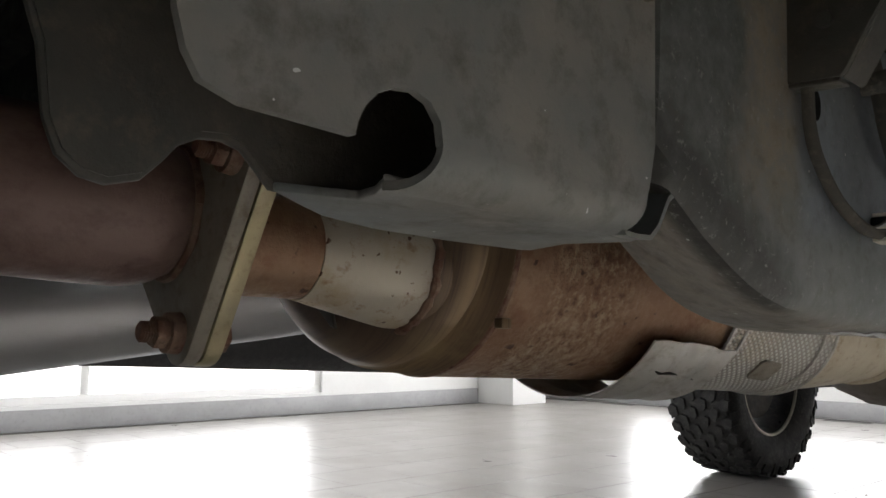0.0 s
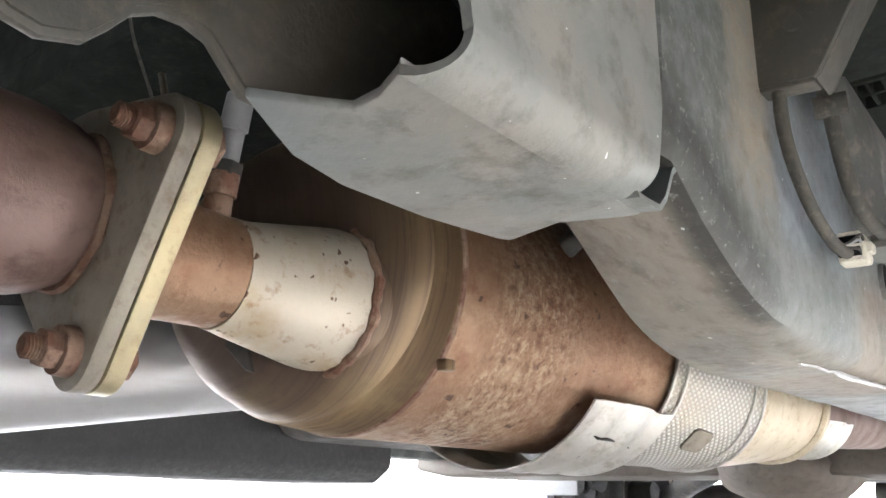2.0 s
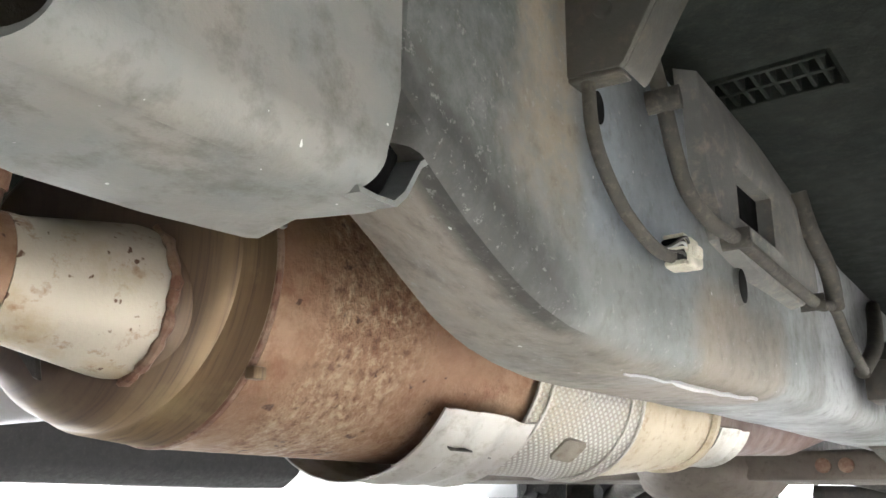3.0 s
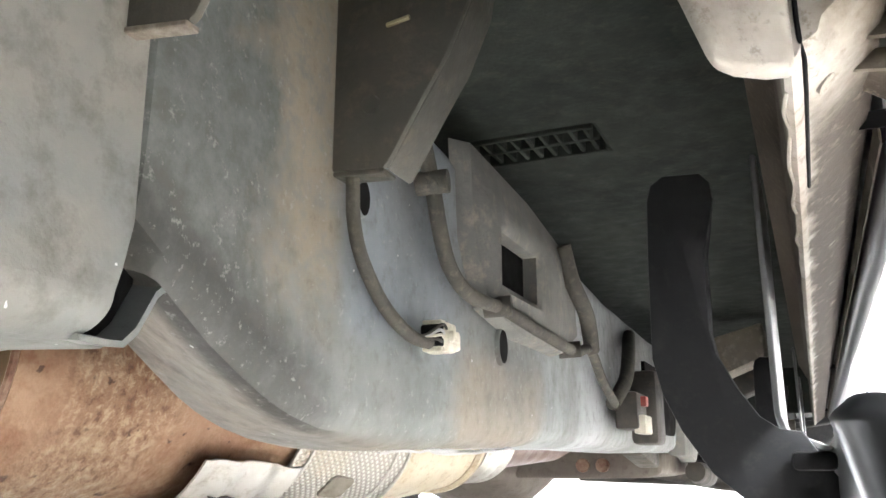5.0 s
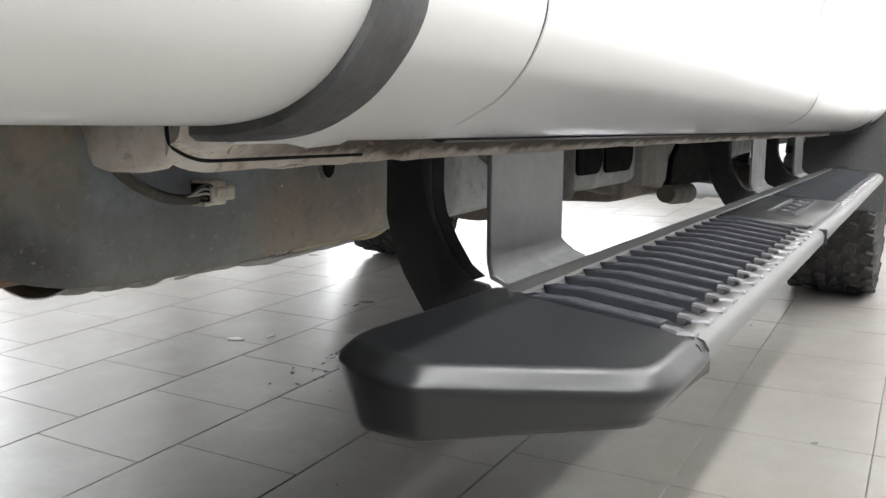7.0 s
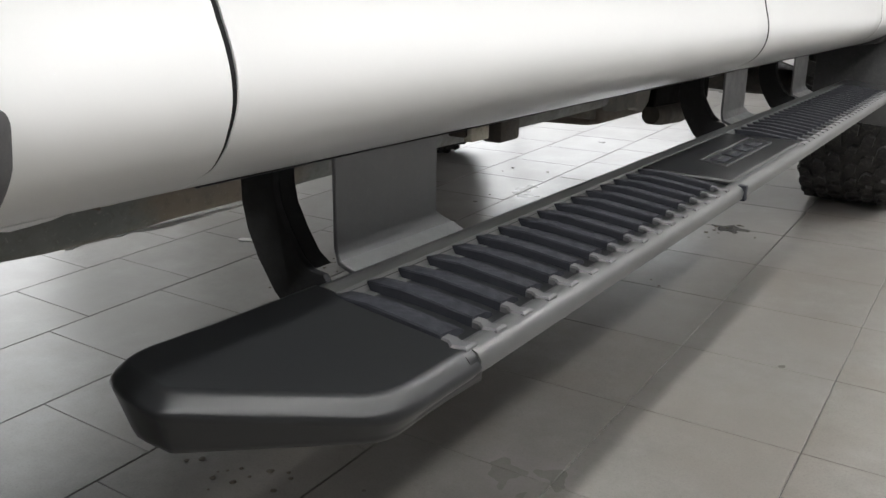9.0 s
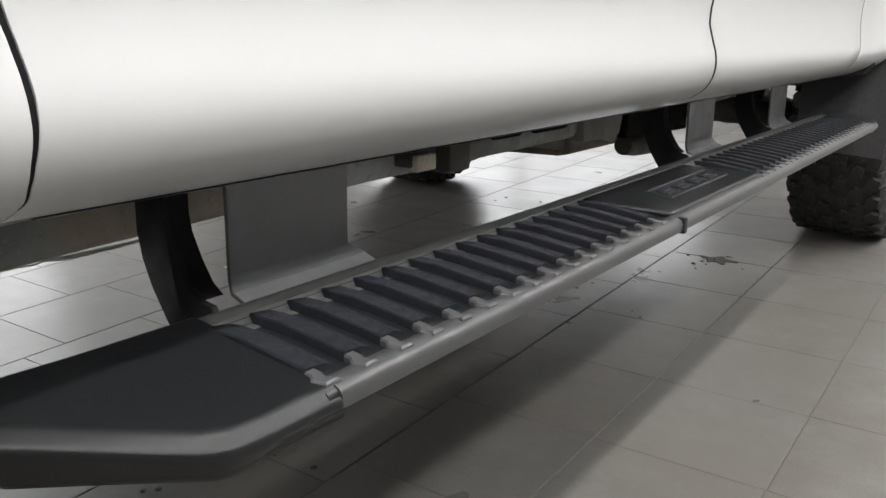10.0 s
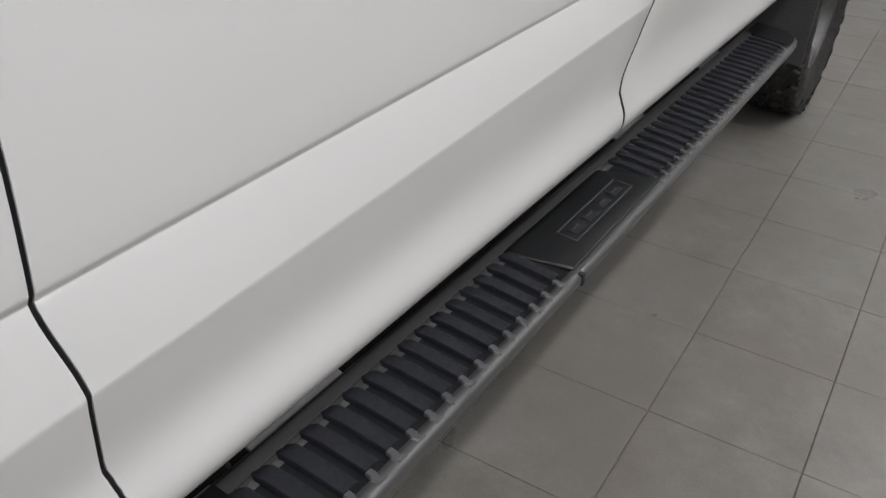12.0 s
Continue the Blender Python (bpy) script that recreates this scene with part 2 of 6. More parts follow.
M_HARNESS = worn("taped_harness", (0.06, 0.058, 0.05), (0.092, 0.086, 0.07), (0.15, 0.135, 0.105), 0.85, 0.0, 40, 160, relief=0.9)
M_PLASTIC = worn("cream_plastic", (0.66, 0.63, 0.53), (0.58, 0.54, 0.44), (0.4, 0.36, 0.28), 0.5, 0.0, 60, 150, relief=0.2)
M_REDTAB = worn("red_plastic", (0.3, 0.055, 0.045), (0.24, 0.05, 0.04), (0.2, 0.05, 0.04), 0.5, 0.0, 60, 150, relief=0.2)
M_BLACKSTEEL = worn("black_powder_coat", (0.02, 0.021, 0.023), (0.026, 0.027, 0.029), (0.036, 0.036, 0.035), 0.5, 0.0, 12, 120, relief=0.25, depth=0.0006, gloss=0.3)
M_GREYSTEEL = worn("grey_satin_plate", (0.27, 0.275, 0.28), (0.255, 0.26, 0.265), (0.29, 0.29, 0.29), 0.45, 0.2, 12, 110, relief=0.15, depth=0.0006)
M_DECK = worn("step_deck", (0.105, 0.107, 0.105), (0.098, 0.1, 0.098), (0.112, 0.114, 0.111), 0.4, 0.0, 8, 40, relief=0.0, sheen=0.0)
M_STEP = worn("step_plastic", (0.016, 0.017, 0.018), (0.0165, 0.0175, 0.0185), (0.0175, 0.0185, 0.0195), 0.28, 0.0, 8, 150, relief=0.0, sheen=0.0, gloss=0.3)
# paler than the step plastic: the edge's sheen, put into the colour
M_STEPEDGE = worn("step_edge_sheen", (0.066, 0.068, 0.068), (0.062, 0.063, 0.063), (0.07, 0.071, 0.071), 0.32, 0.0, 9, 40, relief=0.0, sheen=0.0)
M_TOOTH = worn("pale_rib_end", (0.1, 0.1, 0.104), (0.094, 0.094, 0.098), (0.101, 0.101, 0.105), 0.32, 0.0, 14, 40, relief=0.0, sheen=0.0)
M_RIB = worn("tread_rubber", (0.017, 0.0185, 0.024), (0.02, 0.0215, 0.027), (0.025, 0.026, 0.032), 0.6, 0.0, 20, 200, relief=0.2, depth=0.0004, gloss=0.3)
M_RUBBER = worn("tyre_rubber", (0.022, 0.022, 0.022), (0.032, 0.031, 0.03), (0.075, 0.07, 0.062), 0.75, 0.0, 14, 90, relief=0.5, gloss=0.3)
M_RIM = worn("dark_alloy", (0.055, 0.055, 0.06), (0.08, 0.08, 0.08), (0.13, 0.12, 0.1), 0.4, 0.6, 12, 80, relief=0.2)
M_RIMLIP = worn("bright_rim_lip", (0.5, 0.46, 0.38), (0.42, 0.39, 0.33), (0.25, 0.22, 0.18), 0.4, 0.6, 12, 80, relief=0.2)
M_TRIM = worn("grained_black_trim", (0.05, 0.051, 0.053), (0.06, 0.06, 0.062), (0.085, 0.083, 0.08), 0.6, 0.0, 10, 220, relief=0.6, depth=0.0006)
M_DARKSTEEL = worn("dark_oily_steel", (0.045, 0.043, 0.04), (0.075, 0.068, 0.058), (0.1, 0.085, 0.065), 0.6, 0.2, 9, 60, relief=0.6)
M_RAILBROWN = worn("brown_crossmember", (0.13, 0.11, 0.092), (0.165, 0.145, 0.12), (0.09, 0.07, 0.055), 0.6, 0.1, 9, 60, relief=0.5)
M_WALL = worn("white_plaster", (0.74, 0.74, 0.73), (0.71, 0.71, 0.7), (0.69, 0.69, 0.68), 0.8, 0.0, 2, 40, relief=0.2)
# for the unseen walls: grey, to hold down bounced light
M_GREYWALL = worn("grey_plaster", (0.2, 0.2, 0.2), (0.18, 0.18, 0.18), (0.17, 0.17, 0.17), 0.8, 0.0, 2, 40, relief=0.2)
M_STAIN = worn("dark_damp_dirt", (0.03, 0.027, 0.023), (0.045, 0.04, 0.033), (0.06, 0.053, 0.045), 0.6, 0.0, 60, 200, relief=0.5)
M_HEM = worn("dark_hem_strip", (0.05, 0.051, 0.052), (0.045, 0.046, 0.047), (0.055, 0.055, 0.055), 0.38, 0.0, 10, 120, relief=0.0, sheen=0.0)
M_CEIL = worn("ceiling_grey", (0.3, 0.3, 0.295), (0.28, 0.28, 0.275), (0.27, 0.27, 0.265), 0.9, 0.0, 2, 40, relief=0.2)
M_SKIRT = worn("grey_skirting", (0.33, 0.33, 0.335), (0.3, 0.3, 0.305), (0.27, 0.27, 0.27), 0.5, 0.0, 5, 40, relief=0.1)
# near black: the shade of holes and hollows, put into the colour
M_SHADE = worn("deep_shadow_steel", (0.006, 0.006, 0.006), (0.008, 0.008, 0.008), (0.012, 0.011, 0.01), 0.9, 0.0, 20, 120, relief=0.0, gloss=0.1)
M_SEAL = worn("black_seal_rubber", (0.008, 0.008, 0.009), (0.012, 0.012, 0.012), (0.016, 0.016, 0.016), 0.8, 0.0, 20, 120, relief=0.0, gloss=0.2)
M_GROUT = worn("dark_grout", (0.11, 0.107, 0.1), (0.15, 0.145, 0.137), (0.08, 0.077, 0.07), 0.9, 0.0, 20, 120, relief=0.5)
M_DIRT = worn("dry_dirt", (0.12, 0.105, 0.085), (0.17, 0.15, 0.12), (0.08, 0.07, 0.055), 0.95, 0.0, 60, 200, relief=0.8)
M_PAPER = worn("white_scrap", (0.72, 0.71, 0.68), (0.66, 0.65, 0.61), (0.5, 0.48, 0.44), 0.7, 0.0, 60, 200, relief=0.3)


def tile_material():
    """Honed grey porcelain: cloudy colour that differs tile by tile, faint scuffs and a soft gloss."""
    m, t, b = principled("grey_porcelain_tile")
    info = t.nodes.new("ShaderNodeObjectInfo")
    geo = t.nodes.new("ShaderNodeNewGeometry")
    tone = t.nodes.new("ShaderNodeMath")
    tone.operation = "ADD"
    t.links.new(info.outputs["Random"], tone.inputs[0])
    t.links.new(geo.outputs["Random Per Island"], tone.inputs[1])
    wrap = t.nodes.new("ShaderNodeMath")
    wrap.operation = "FRACT"
    t.links.new(tone.outputs[0], wrap.inputs[0])
    pos = t.nodes.new("ShaderNodeNewGeometry")

    def cloud(scale, detail, rough):
        n = t.nodes.new("ShaderNodeTexNoise")
        n.inputs["Scale"].default_value, n.inputs["Detail"].default_value, n.inputs["Roughness"].default_value = scale, detail, rough
        t.links.new(pos.outputs["Position"], n.inputs[0])
        return n.outputs[0]
    broad, mottle, grain = cloud(3.1, 4, 0.6), cloud(8, 10, 0.78), cloud(240, 4, 0.7)
    col = mixer(t, (0.13, 0.123, 0.112), (0.255, 0.245, 0.23), ramp(t, mottle, 0.25, 0.75))
    col = mixer(t, col, (0.17, 0.152, 0.132), ramp(t, broad, 0.42, 0.62, 0, 0.65))
    col = mixer(t, col, (0.085, 0.08, 0.073), ramp(t, grain, 0.5, 0.75, 0, 0.55))
    col = mixer(t, col, (0.2, 0.19, 0.178), ramp(t, wrap.outputs[0], 0, 1, 0, 0.45))
    t.links.new(col, b.inputs["Base Color"])
    t.links.new(ramp(t, broad, 0.3, 0.7, 0.27, 0.34), b.inputs["Roughness"])
    bump(t, b, grain, 0.08, 0.001)
    return m


def sill_material():
    """White sill crusted with pale dust: a brown mud band under the doors and a brown patch on its end."""
    m, t, b = principled("muddy_white_sill")
    own, sep = t.nodes.new("ShaderNodeTexCoord"), t.nodes.new("ShaderNodeSeparateXYZ")
    t.links.new(own.outputs["Object"], sep.inputs[0])
    wob, fine = fog(t, 34, 6, 0.7), fog(t, 130, 6, 0.75)

    def shifted(axis, amount):
        n = t.nodes.new("ShaderNodeMath")
        n.operation = "MULTIPLY_ADD"
        t.links.new(wob, n.inputs[0])
        n.inputs[1].default_value = amount
        t.links.new(sep.outputs[axis], n.inputs[2])
        return n.outputs[0]

    def times(p, q):
        n = t.nodes.new("ShaderNodeMath")
        n.operation = "MULTIPLY"
        t.links.new(p, n.inputs[0])
        t.links.new(q, n.inputs[1])
        return n.outputs[0]
    col = mixer(t, (0.58, 0.55, 0.5), (0.4, 0.35, 0.29), ramp(t, fog(t, 20, 5), 0.4, 0.62))
    tan = times(ramp(t, shifted(2, 0.012), 0.594, 0.606), ramp(t, shifted(0, 0.01), 0.873, 0.882))
    col = mixer(t, col, (0.2, 0.165, 0.125), times(tan, ramp(t, fine, 0.3, 0.6, 0.5, 0.9)))
    band = times(ramp(t, shifted(2, 0.016), 0.5905, 0.594), ramp(t, shifted(1, 0.12), 0.29, 0.36))
    col = mixer(t, col, (0.06, 0.046, 0.033), times(band, ramp(t, fog(t, 55, 4, 0.6, (1, 1, 1), (2, 8, 5)), 0.74, 0.66, 0.15, 0.97)))
    patch = times(ramp(t, shifted(0, 0.03), 0.888, 0.872), ramp(t, shifted(2, 0.04), 0.605, 0.632))
    col = mixer(t, col, (0.15, 0.12, 0.09), times(patch, ramp(t, fine, 0.3, 0.6, 0.5, 0.95)))
    col = mixer(t, col, (0.24, 0.2, 0.155), ramp(t, fine, 0.55, 0.66, 0, 0.8))
    t.links.new(col, b.inputs["Base Color"])
    b.inputs["Roughness"].default_value = 0.7
    bump(t, b, fine, 0.6, 0.0015)
    return m


def wrap_material():
    """Embossed aluminium foil: a fine diagonal dimple grid."""
    m, t, b = principled("embossed_foil")
    c = t.nodes.new("ShaderNodeTexCoord")
    mp = t.nodes.new("ShaderNodeMapping")
    mp.inputs["Scale"].default_value = (1, 1, 1)
    t.links.new(c.outputs["UV"], mp.inputs[0])
    waves = []
    for turn in (radians(45), radians(-45)):
        r = t.nodes.new("ShaderNodeMapping")
        r.inputs["Rotation"].default_value = (0, 0, turn)
        t.links.new(mp.outputs[0], r.inputs[0])
        w = t.nodes.new("ShaderNodeTexWave")
        w.inputs["Scale"].default_value = 62
        t.links.new(r.outputs[0], w.inputs[0])
        waves.append(w.outputs[0])
    both = t.nodes.new("ShaderNodeMath")
    both.operation = "MULTIPLY"
    t.links.new(waves[0], both.inputs[0])
    t.links.new(waves[1], both.inputs[1])
    col = mixer(t, (0.6, 0.59, 0.56), (0.4, 0.38, 0.34), ramp(t, both.outputs[0], 0.45, 0.1))
    col = mixer(t, col, (0.5, 0.44, 0.33), ramp(t, fog(t, 12, 4), 0.52, 0.7, 0, 0.7))
    t.links.new(col, b.inputs["Base Color"])
    b.inputs["Metallic"].default_value, b.inputs["Roughness"].default_value = 0.65, 0.4
    bump(t, b, both.outputs[0], 0.9, 0.0015)
    return m


def glow(name, colour, strength):
    m, t, b = principled(name)
    b.inputs["Base Color"].default_value = (0.8, 0.8, 0.8, 1)
    b.inputs["Emission Color"].default_value, b.inputs["Emission Strength"].default_value = (*colour, 1), strength
    return m


M_TILE, M_FOIL, M_ROCKER = tile_material(), wrap_material(), sill_material()
M_DAY = glow("bright_overcast_outside", (0.97, 0.985, 1), DAY_GLOW)
M_TUBE = glow("lamp_diffuser", (1, 0.985, 0.96), LAMP_GLOW)


# ---- mesh helpers ----
def finish(name, bm, mat, parent=None, label="", smooth=True, angle=40):
    bmesh.ops.recalc_face_normals(bm, faces=bm.faces[:])
    me = bpy.data.meshes.new(name)
    if smooth:
        for f in bm.faces:
            f.smooth = True
        for e in bm.edges:
            if len(e.link_faces) == 2 and e.calc_face_angle(0) > radians(angle):
                e.smooth = False
    bm.to_mesh(me)
    bm.free()
    me.materials.append(mat)
    ob = new(name, me)
    if parent:
        ob.parent = parent
    return tagged(ob, label)


part = finish


def thing(name, label, category, place=(0, 0, 0), group="", kind=""):
    ob = new(name)
    ob.empty_display_size = 0.1
    ob.location = place
    return tagged(ob, label, category, group, kind)


def loft(rings, closed=True, caps=True, bm=None):
    """Skin between rings of as many points each."""
    bm = bm or bmesh.new()
    rows = [[bm.verts.new(p) for p in ring] for ring in rings]
    n = len(rows[0])
    for a, b in zip(rows, rows[1:]):
        for i in range(n if closed else n - 1):
            j = (i + 1) % n
            bm.faces.new((a[i], a[j], b[j], b[i]))
    if caps and closed:
        bm.faces.new(rows[0])
        bm.faces.new(rows[-1])
    return bm


def circle_y(y, cx, cz, r, n=56, tilt=0.0):
    return [(cx + r * math.cos(2 * math.pi * i / n), y + tilt * r * math.cos(2 * math.pi * i / n), cz + r * math.sin(2 * math.pi * i / n)) for i in range(n)]


def turned(rows, n=56, caps=True):
    """A pipe along y from rows of y, centre x, centre z, radius."""
    return loft([circle_y(*row, n=n) for row in rows], caps=caps)


def sweep(points, radius, n=10, bm=None, caps=True):
    """A round bar along a polyline."""
    pts = [Vector(p) for p in points]
    bm = bm or bmesh.new()
    rings, up = [], None
    for i, p in enumerate(pts):
        d = (pts[min(i + 1, len(pts) - 1)] - pts[max(i - 1, 0)]).normalized()
        if up is None:
            up = d.orthogonal().normalized()
        up = (up - d * up.dot(d)).normalized()
        side = d.cross(up)
        r = radius[i] if isinstance(radius, (list, tuple)) else radius
        rings.append([p + r * (math.cos(2 * math.pi * k / n) * up + math.sin(2 * math.pi * k / n) * side) for k in range(n)])
    return loft(rings, caps=caps, bm=bm)


def spline(points, steps=6):
    """A smooth line through points."""
    p = [Vector(q) for q in points]
    out = []
    for i in range(len(p) - 1):
        a, b, c, d = p[max(i - 1, 0)], p[i], p[i + 1], p[min(i + 2, len(p) - 1)]
        for s in range(steps):
            t = s / steps
            out.append(0.5 * ((2 * b) + (c - a) * t + (2 * a - 5 * b + 4 * c - d) * t * t + (3 * b - a - 3 * c + d) * t ** 3))
    return out + [p[-1]]


def prism(outline, axis, a, b, bm=None):
    """A plate: an outline in the other two axes, from a to b along axis ('x': y, z; 'y': x, z; 'z': x, y)."""
    bm = bm or bmesh.new()

    def at(u, v, w):
        return {"x": (w, u, v), "y": (u, w, v), "z": (u, v, w)}[axis]
    lo, hi = [bm.verts.new(at(u, v, a)) for u, v in outline], [bm.verts.new(at(u, v, b)) for u, v in outline]
    n = len(outline)
    bm.faces.new(lo)
    bm.faces.new(hi)
    for i in range(n):
        j = (i + 1) % n
        bm.faces.new((lo[i], lo[j], hi[j], hi[i]))
    return bm


def softened(bm, width, segments=2, angle=35):
    bmesh.ops.recalc_face_normals(bm, faces=bm.faces[:])
    edges = [e for e in bm.edges if len(e.link_faces) == 2 and e.calc_face_angle(0) > radians(angle)]
    bmesh.ops.bevel(bm, geom=edges, offset=width, segments=segments, affect="EDGES", profile=0.5, clamp_overlap=True)
    return bm


def block(lo, hi, width=0.0, segments=2):
    bm = prism([(lo[0], lo[1]), (hi[0], lo[1]), (hi[0], hi[1]), (lo[0], hi[1])], "z", lo[2], hi[2])
    return softened(bm, width, segments) if width else bm


def cylinder(a, b, r, n=24, bm=None, width=0.0):
    bm = sweep([a, b], r, n, bm)
    return softened(bm, width, 2, 60) if width else bm


def rough_up(bm, amount, scale):
    """Small dents, so that no pressed sheet is quite true."""
    for v in bm.verts:
        v.co += amount * noise.noise_vector(v.co * scale)
    return bm


# ---- room ----
X0, X1, Y0, Y1, ZC = -4.2, 6.7, -5.6, 5.9, 3.67

floor = tagged(finish("floor", block((X0, Y0, -0.2), (X1, Y1, -0.004)), M_GROUT), "tiled showroom floor of grey honed porcelain", kind="structure")
tagged(finish("ceiling", block((X0, Y0, ZC), (X1, Y1, ZC + 0.15)), M_CEIL), "plain pale grey ceiling", kind="structure")
tagged(finish("wall_south", block((X0 - 0.2, Y0 - 0.2, -0.2), (X1 + 0.2, Y0, ZC)), M_GREYWALL), "plain grey wall", kind="structure")


def walled(name, axis, at, thick, a, b, gaps):
    """A wall across axis with window openings (from, to, sill, head) cut through."""
    bm = bmesh.new()

    def piece(u0, u1, z0, z1):
        lo, hi = ((at, u0, z0), (at + thick, u1, z1)) if axis == "x" else ((u0, at, z0), (u1, at + thick, z1))
        prism([(lo[0], lo[1]), (hi[0], lo[1]), (hi[0], hi[1]), (lo[0], hi[1])], "z", lo[2], hi[2], bm)
    u = a
    for g0, g1, z0, z1 in gaps:
        piece(u, g0, -0.2, ZC)
        piece(g0, g1, -0.2, z0)
        piece(g0, g1, z1, ZC)
        u = g1
    piece(u, b, -0.2, ZC)
    return tagged(finish(name, bm, M_WALL, smooth=False), "white plastered wall with a wide window", kind="structure")


walled("wall_west", "x", X0 - 0.2, 0.2, Y0, Y1, [(-3.2, 3.4, 0.14, 2.9)])
tagged(finish("wall_east", block((X1, Y0, -0.2), (X1 + 0.2, Y1, ZC)), M_GREYWALL), "plain grey wall", kind="structure")
# the north opening is added, for the front fill
walled("wall_north", "y", Y1, 0.2, X0 - 0.2, X1 + 0.2, [(-3.4, -0.4, 0.3, 2.9)])
tagged(finish("baseboard", block((X0, Y0, 0), (X0 + 0.02, Y1 - 0.02, 0.12), 0.003), M_SKIRT), "low grey skirting along the wall", kind="structure")
tagged(finish("baseboard", block((X0 + 0.02, Y1 - 0.02, 0), (X1, Y1, 0.12), 0.003), M_SKIRT), "low grey skirting along the wall", kind="structure")
tagged(finish("column", block((X0 + 0.02, 4.95, 0), (X0 + 0.42, 5.35, ZC), 0.006), M_WALL), "white square column by the wall", kind="structure")


def window(name, axis, at, a, b, z0, z1, bays):
    ob = thing(name, "wide white-framed window, bright daylight outside", "window", kind="structure")

    def bar(u0, u1, w0, w1, nm):
        lo, hi = ((at - 0.03, u0, w0), (at + 0.03, u1, w1)) if axis == "x" else ((u0, at - 0.03, w0), (u1, at + 0.03, w1))
        part(nm, block(lo, hi, 0.004), M_WALL, ob)
    bar(a, b, z0, z0 + 0.05, "window_sill")
    bar(a, b, z1 - 0.06, z1, "window_frame")
    for i in range(bays + 1):
        u = a + (b - a - 0.05) * i / bays
        bar(u, u + 0.05, z0 + 0.05, z1 - 0.06, "mullion")
    return ob


window("window_1", "x", X0 - 0.06, -3.2, 3.4, 0.14, 2.9, 4)
# an added window, there to brighten the floor in front
window("fill_window", "y", Y1 + 0.06, -3.4, -0.4, 0.3, 2.9, 2)
tagged(finish("backdrop", prism([(-9, -3), (12, -3), (12, 6), (-9, 6)], "x", X0 - 1.6, X0 - 1.5), M_DAY), "bright hazy daylight outside", kind="structure")
# this second glow lies behind the added window
tagged(finish("backdrop", prism([(-8, -3), (8, -3), (8, 6), (-8, 6)], "y", Y1 + 1.5, Y1 + 1.6), M_DAY), "bright hazy daylight outside", kind="structure")


def ceiling_lamp(x, y, length):
    ob = thing("ceiling_light", "long white linear lamp hung under the ceiling", "lamp", (x, y, ZC), "ceiling lamps")
    part("housing", block((-0.09, -length / 2, -0.09), (0.09, length / 2, -0.001), 0.006), M_WALL, ob)
    part("diffuser", block((-0.075, -length / 2 + 0.02, -0.105), (0.075, length / 2 - 0.02, -0.088), 0.004), M_TUBE, ob)
    return ob


for lx in (2.4, 3.72, -2.05):
    for ly in (-2.4, 1.6, 5.6):
        ceiling_lamp(lx, ly, 3.6)
for lx in (2.4, 3.72, -2.05):
    area_lamp("linear_lamp_light", (lx, 1.6, ZC - 0.12), (lx, 1.6, 0), 0.15, 11.6, LAMP_W if lx > 0 else 128, (1, 0.99, 0.98))


# ---- the truck: body ----
truck = thing("pickup_truck", "white pickup truck with a muddy, lightly rusted underside", "truck")
# it stands nose down; its parts are drawn in its own frame, and this lays that frame on the level floor
truck.matrix_world = Matrix.Scale(1.08, 4) @ Matrix.Translation((0, 1, 0)) @ Matrix.Rotation(-math.atan(0.04), 4, "X") @ Matrix.Translation((0, -1, 0))
PROFILE = [(0.8988, 0.606), (0.9005, 0.597), (0.9055, 0.5917), (0.92, 0.5955), (0.934, 0.602), (0.946, 0.6085), (0.9555, 0.616), (0.9625, 0.6255), (0.9668, 0.636), (0.9683, 0.646), (0.9676, 0.657), (0.9652, 0.671), (0.9636, 0.684),
           (0.9634, 0.698), (0.9655, 0.716), (0.9705, 0.741), (0.9745, 0.762), (0.976, 0.77), (0.9752, 0.778), (0.9715, 0.81), (0.9665, 0.843), (0.9655, 0.8485), (0.9678, 0.8535), (0.9685, 0.859), (0.969, 0.875), (0.969, 0.92), (0.966, 1.0), (0.955, 1.1), (0.935, 1.22)]
SEAM_A = [(0.589, 0.325), (0.604, 0.323), (0.616, 0.318), (0.626, 0.3165), (0.638, 0.3165), (0.65, 0.3158), (0.662, 0.3145), (0.673, 0.3125), (0.684, 0.31), (0.70, 0.306), (0.77, 0.3), (0.845, 0.2865), (0.92, 0.288), (1.3, 0.29)]
SEAM_B = [(0.589, 1.18), (0.612, 1.178), (0.625, 1.174), (0.642, 1.17), (0.659, 1.168), (0.672, 1.158), (0.684, 1.148), (0.698, 1.15), (0.74, 1.172), (0.786, 1.197), (0.811, 1.195), (0.85, 1.195), (1.3, 1.195)]
SEAM_C = [(0.59, 2.08), (0.62, 2.10), (0.66, 2.13), (0.70, 2.12), (0.78, 2.15), (1.3, 2.16)]


def seam(table, z):
    for (z0, y0), (z1, y1) in zip(table, table[1:]):
        if z <= z1:
            s = (z - z0) / (z1 - z0)
            s = s * s * (3 - 2 * s) * 0.5 + s * 0.5
            return y0 + (y1 - y0) * s
    return table[-1][1]


def crease_rise(y, z):
    """The two body creases climb gently towards the front."""
    low, high = -0.005 + 0.046 * (y - 0.27), -0.014 + 0.027 * (y - 0.29)
    for z0, z1, a, b in ((0.66, 0.77, 0, low), (0.77, 0.85, low, high), (0.85, 1.15, high, 0)):
        if z0 <= z < z1:
            return a + (b - a) * (z - z0) / (z1 - z0)
    return 0.0


def fine_profile(steps=3):
    return [(p[0], p[2]) for p in spline([(x, 0, z) for x, z in PROFILE], steps)]


